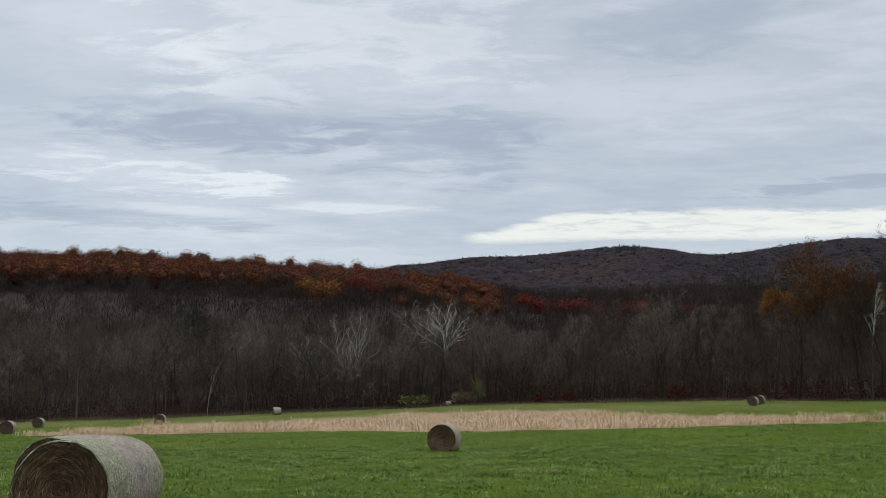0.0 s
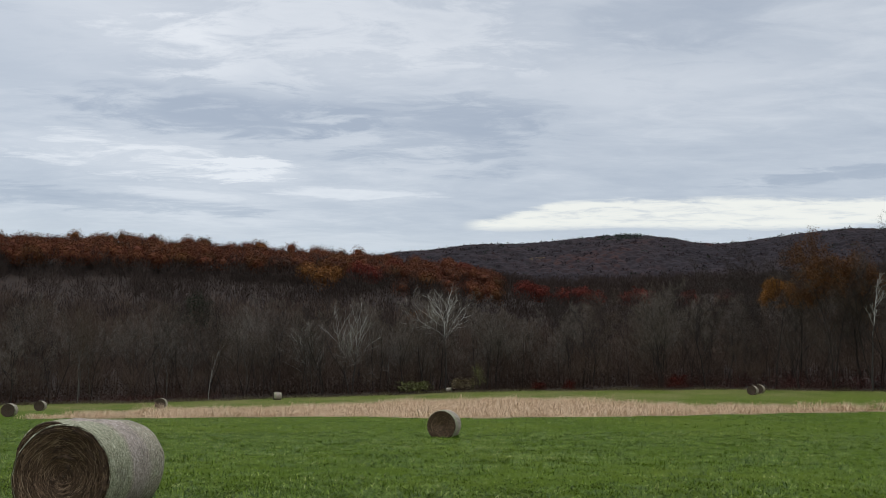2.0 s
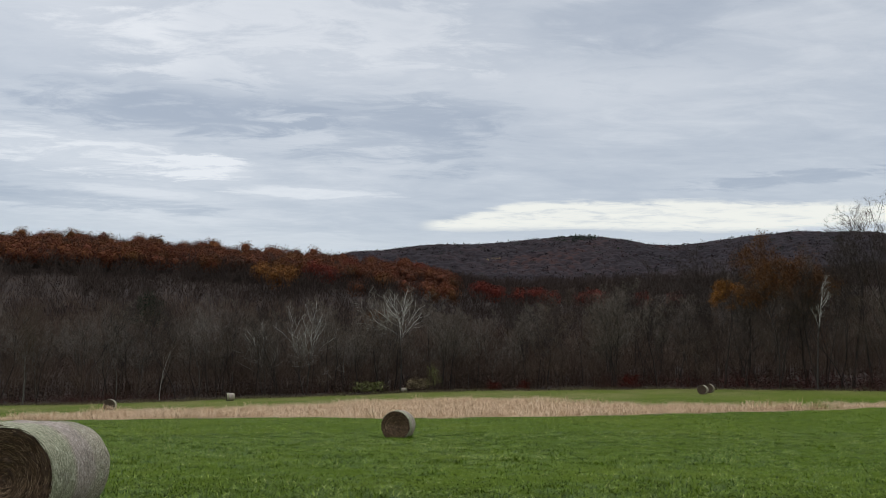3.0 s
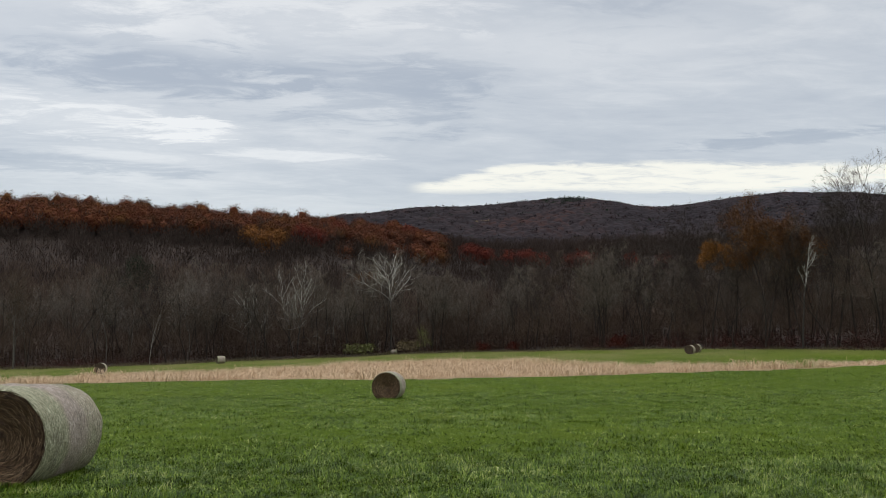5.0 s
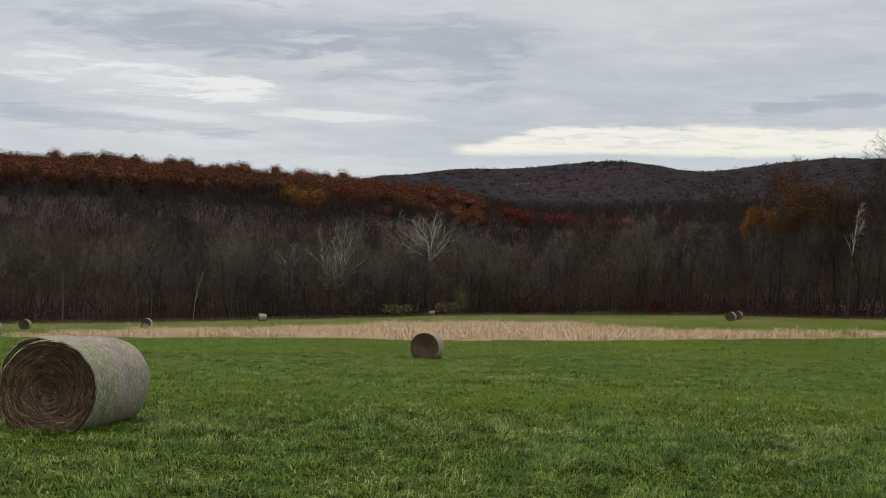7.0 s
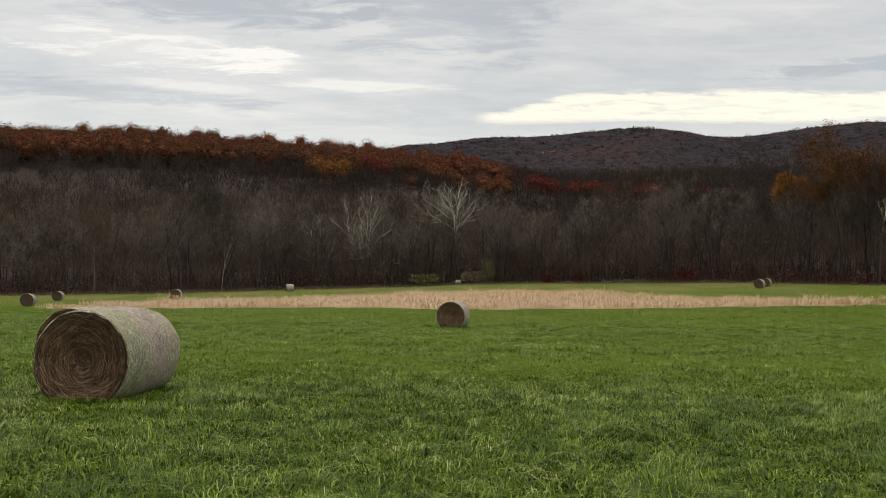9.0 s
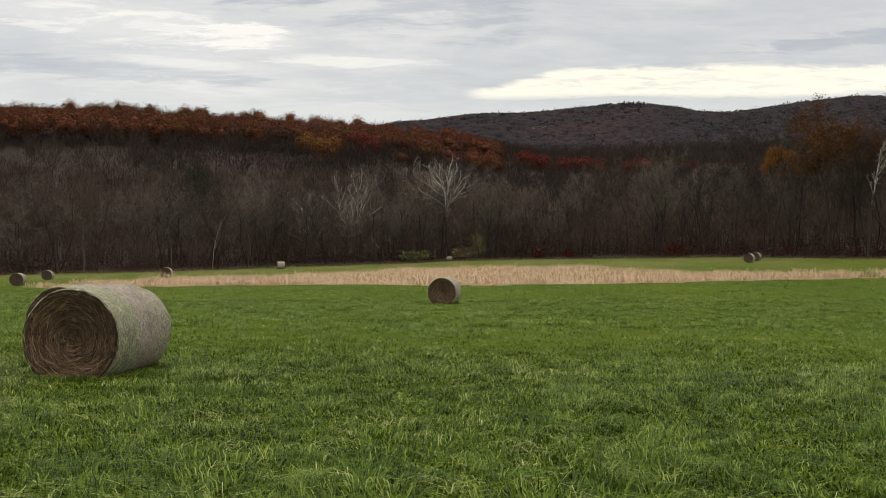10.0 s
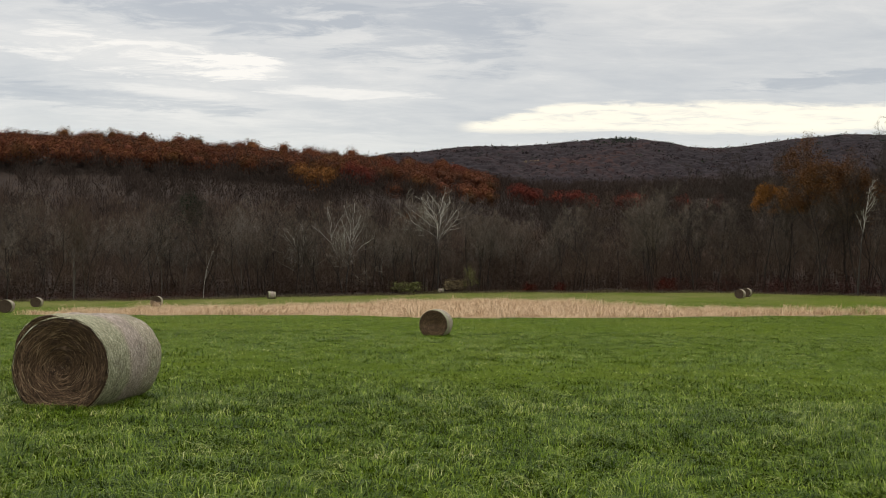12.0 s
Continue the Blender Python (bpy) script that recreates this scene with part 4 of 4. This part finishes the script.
for k, (az_, mid_, h_, w_) in enumerate(((5.6, 0.135, 17, 22), (6.6, 0.133, 16, 20), (8.3, 0.130, 16, 22), (9.4, 0.131, 17, 22), (10.2, 0.129, 15, 20), (12.6, 0.134, 15, 20), (13.4, 0.132, 16, 20), (16.4, 0.131, 15, 18), (18.6, 0.136, 14, 16))):
    slope_tree(az_, mid_, 470, h_, w_, RUST, "red-leaved tree in the valley woods", 200 + k)
for k, (az_, mid_, h_, w_) in enumerate(((-9.3, 0.135, 15, 18), (-8.3, 0.129, 16, 20), (-7.6, 0.134, 14, 17), (-1.6, 0.158, 13, 18), (-0.6, 0.156, 13, 18))):
    slope_tree(az_, mid_, 330, h_, w_, GOLD_OAK, "oak in bright orange-gold autumn leaf", 220 + k)
for k, (az_, mid_, h_, w_) in enumerate(((-5.9, 0.138, 15, 18), (-5.0, 0.134, 14, 17), (-3.4, 0.142, 14, 17), (1.4, 0.141, 14, 18))):
    slope_tree(az_, mid_, 340, h_, w_, RUST, "dull red oak on the slope of the ridge", 230 + k)
for k, (az_, mid_, h_) in enumerate(((11.1, 0.147, 13), (17.6, 0.150, 14), (19.9, 0.155, 15), (4.4, 0.150, 13), (3.9, 0.149, 12))):
    slope_tree(az_, mid_, 640, h_, 9, PINE, "dark evergreen standing out on the slope", 240 + k)

# the far hill
x, y, r, a = wedge(rng, 13500, 790, 1590, -5, 36)
dark = rng.uniform(0, 1, len(x)) < 0.02 + 0.6 * ((np.abs(a - 12) < 1.3) & (r > 1300) & (r < 1480))
pale = ~dark & (((np.abs(a - 14.2) < 0.5) & (np.abs(r - 1420) < 40)) | ((np.abs(a - 6.4) < 0.45 + 0.2 * np.sin(r * 0.3)) & (np.abs(r - 1180) < 10)) | ((np.abs(a - 10.4) < 0.3) & (np.abs(r - 1440) < 30)))
forest("far_clearing_scrub", x[pale], y[pale], rng.uniform(7, 11, pale.sum()), SMALL, 1.2, PALE_LEAF, "pale yellow scrub in clearings on the far hill", 8)
dark_ = dark | pale


def canopy(name, r0, r1, a0, a1, across, along, crown, tall_, mat, label, seed):
    """Closed treetops over a far hillside: a sheet of uneven domes, each with a tone of its own."""
    lattice = np.random.default_rng(seed).uniform(0, 1, (256, 256, 4))
    rs, az_ = np.meshgrid(np.linspace(r0, r1, along), np.radians(np.linspace(a0, a1, across)), indexing="ij")
    x, y = rs * np.sin(az_), rs * np.cos(az_)
    i, j = np.floor(x / crown).astype(int), np.floor(y / crown).astype(int)
    best, tone_, high = np.full(x.shape, 9.0), np.zeros(x.shape), np.zeros(x.shape)
    for p in (-1, 0, 1):
        for q in (-1, 0, 1):
            cell = lattice[(i + p) % 256, (j + q) % 256]
            d = np.hypot(x / crown - (i + p + cell[..., 0]), y / crown - (j + q + cell[..., 1])) / (0.7 + 0.5 * cell[..., 2])
            nearer = d < best
            best, tone_, high = np.where(nearer, d, best), np.where(nearer, cell[..., 3], tone_), np.where(nearer, cell[..., 2], high)
    z = ground(x, y) + tall_ * (0.55 + 0.45 * high) - 0.42 * tall_ * np.minimum(best, 1.2) ** 2
    tone_ = 0.45 * tone_ + 0.55 * np.clip(0.5 + 1.5 * (0.5 * uneven(x, y, 60.0, seed + 1) + 0.5 * uneven(x, y, 190.0, seed + 2) - 0.5), 0, 1)
    k = np.arange(along * across).reshape(along, across)
    faces_ = np.stack([k[:-1, :-1], k[:-1, 1:], k[1:, 1:], k[1:, :-1]], -1).reshape(-1, 4)
    me = mesh_of(name, np.stack([x, y, z], -1).reshape(-1, 3), faces_, [mat], tints=tone_.reshape(-1), smooth=True)
    return tagged(new(name, me), label, "woods", kind="stuff")


canopy("far_hill_woods", 770, 1640, -7, 37, 460, 330, 7.5, 10.0, FAR_WOOD, "brownish woods over the far hill", 6)
few = ~dark_ & (rng.uniform(0, 1, len(x)) < 0.2)
forest("far_hill_treetops", x[few], y[few], rng.uniform(10.5, 13, few.sum()), SMALL, 0.9, FAR_WOOD, "bare treetops standing out of the far woods", 9)
forest("far_pine_woods", x[dark], y[dark], rng.uniform(9, 14, dark.sum()), SMALL, 1.0, PINE, "dark evergreens on the far hill", 7)


# brush along the foot of the wood
def brush(name, count, mat, size, label, seed, x0=-100, x1=100, deep=10.0):
    rng = R(seed)
    x = rng.uniform(x0, x1, count)
    y = edge_y(x) + rng.uniform(-1.0, deep, count)
    crowns = []
    for _ in range(4):
        tw = bare_crown(rng, 40).reshape(-1, 3, 3)
        core = tw.mean(axis=1, keepdims=True)
        tw = core + (tw - core) * [0.6, 0.6, 1.0]
        tw[:, :, 2] = tw[:, :, 2] * 1.1 - 0.25
        spray = []
        for q in range(90):
            p = np.array([*(rng.normal(0, 0.22, 2)), abs(rng.normal(0.25, 0.25))])
            spray.append(p + rng.normal(0, 0.017, (3, 3)))
        crowns.append(np.concatenate([tw.reshape(-1, 3), np.array(spray).reshape(-1, 3)]))
    forest(name, x, y, rng.uniform(0.5, 1.0, count) * size, crowns, 1.6, mat, label, seed)


brush("brown_brush", 1200, UNDERGROWTH, 5.0, "tangled brown brush at the foot of the wood", 11, deep=30.0)
rng = R(15)
x = rng.uniform(-105, 105, 560)
y = edge_y(x) + rng.uniform(1, 60, 560)
forest("saplings", x, y, rng.uniform(4, 10, 560), BARE, 0.9, BROWN_WOOD, "thicket of bare saplings inside the wood", 16)
brush("red_brush", 240, MAROON, 2.0, "dull red brambles at the foot of the wood", 12)
brush("red_thicket", 200, MAROON, 4.0, "dark red thicket under the tall bare trees", 17, 38, 85, 22.0)
brush("red_undergrowth", 120, MAROON, 2.2, "low red undergrowth below the hillside", 18, -75, -40, 6.0)


def shrub(az_, far_, wide, tall_, mat, count, label, seed):
    rng = R(seed)
    thing = new("shrub")
    lv = grow(rng, tall_, 0.05, 0.05, 12, 0.9, depth=2, stems=4)
    under(new("stems", mesh_of("stems", *tubes(lv[0] + lv[1], 3, 0.015), [TWIG])), thing)
    v, f, t = leaf_cloud(rng, lv[1] + lv[2], count, 0.13, 0.22)
    under(new("foliage", mesh_of("foliage", [(q[0] * wide / tall_, q[1] * wide / tall_, q[2]) for q in v], f, [mat], tints=t)), thing)
    x, y = polar(az_, far_)
    thing.matrix_basis = pose(x, y, float(ground(x, y)))
    tagged(thing, label, "shrub")


shrub(-1.9, 162, 5.0, 2.2, GREEN_LEAF, 900, "low yellow-green shrub at the edge of the meadow", 61)
shrub(2.45, 165, 3.0, 4.4, GREEN_LEAF, 900, "pale olive shrub among dark bare trees", 62)
shrub(1.2, 171, 4.5, 2.4, PALE_LEAF, 700, "pale tan weeds in an opening of the wood", 65)
shrub(8.3, 160, 2.4, 1.6, RED, 600, "dark red bramble bush at the edge of the wood", 66)
shrub(15.45, 153, 3.0, 2.2, RED, 700, "dull red shrub at the edge of the wood", 63)
shrub(6.5, 162, 2.2, 1.6, RED, 600, "dark red shrub at the edge of the wood", 64)
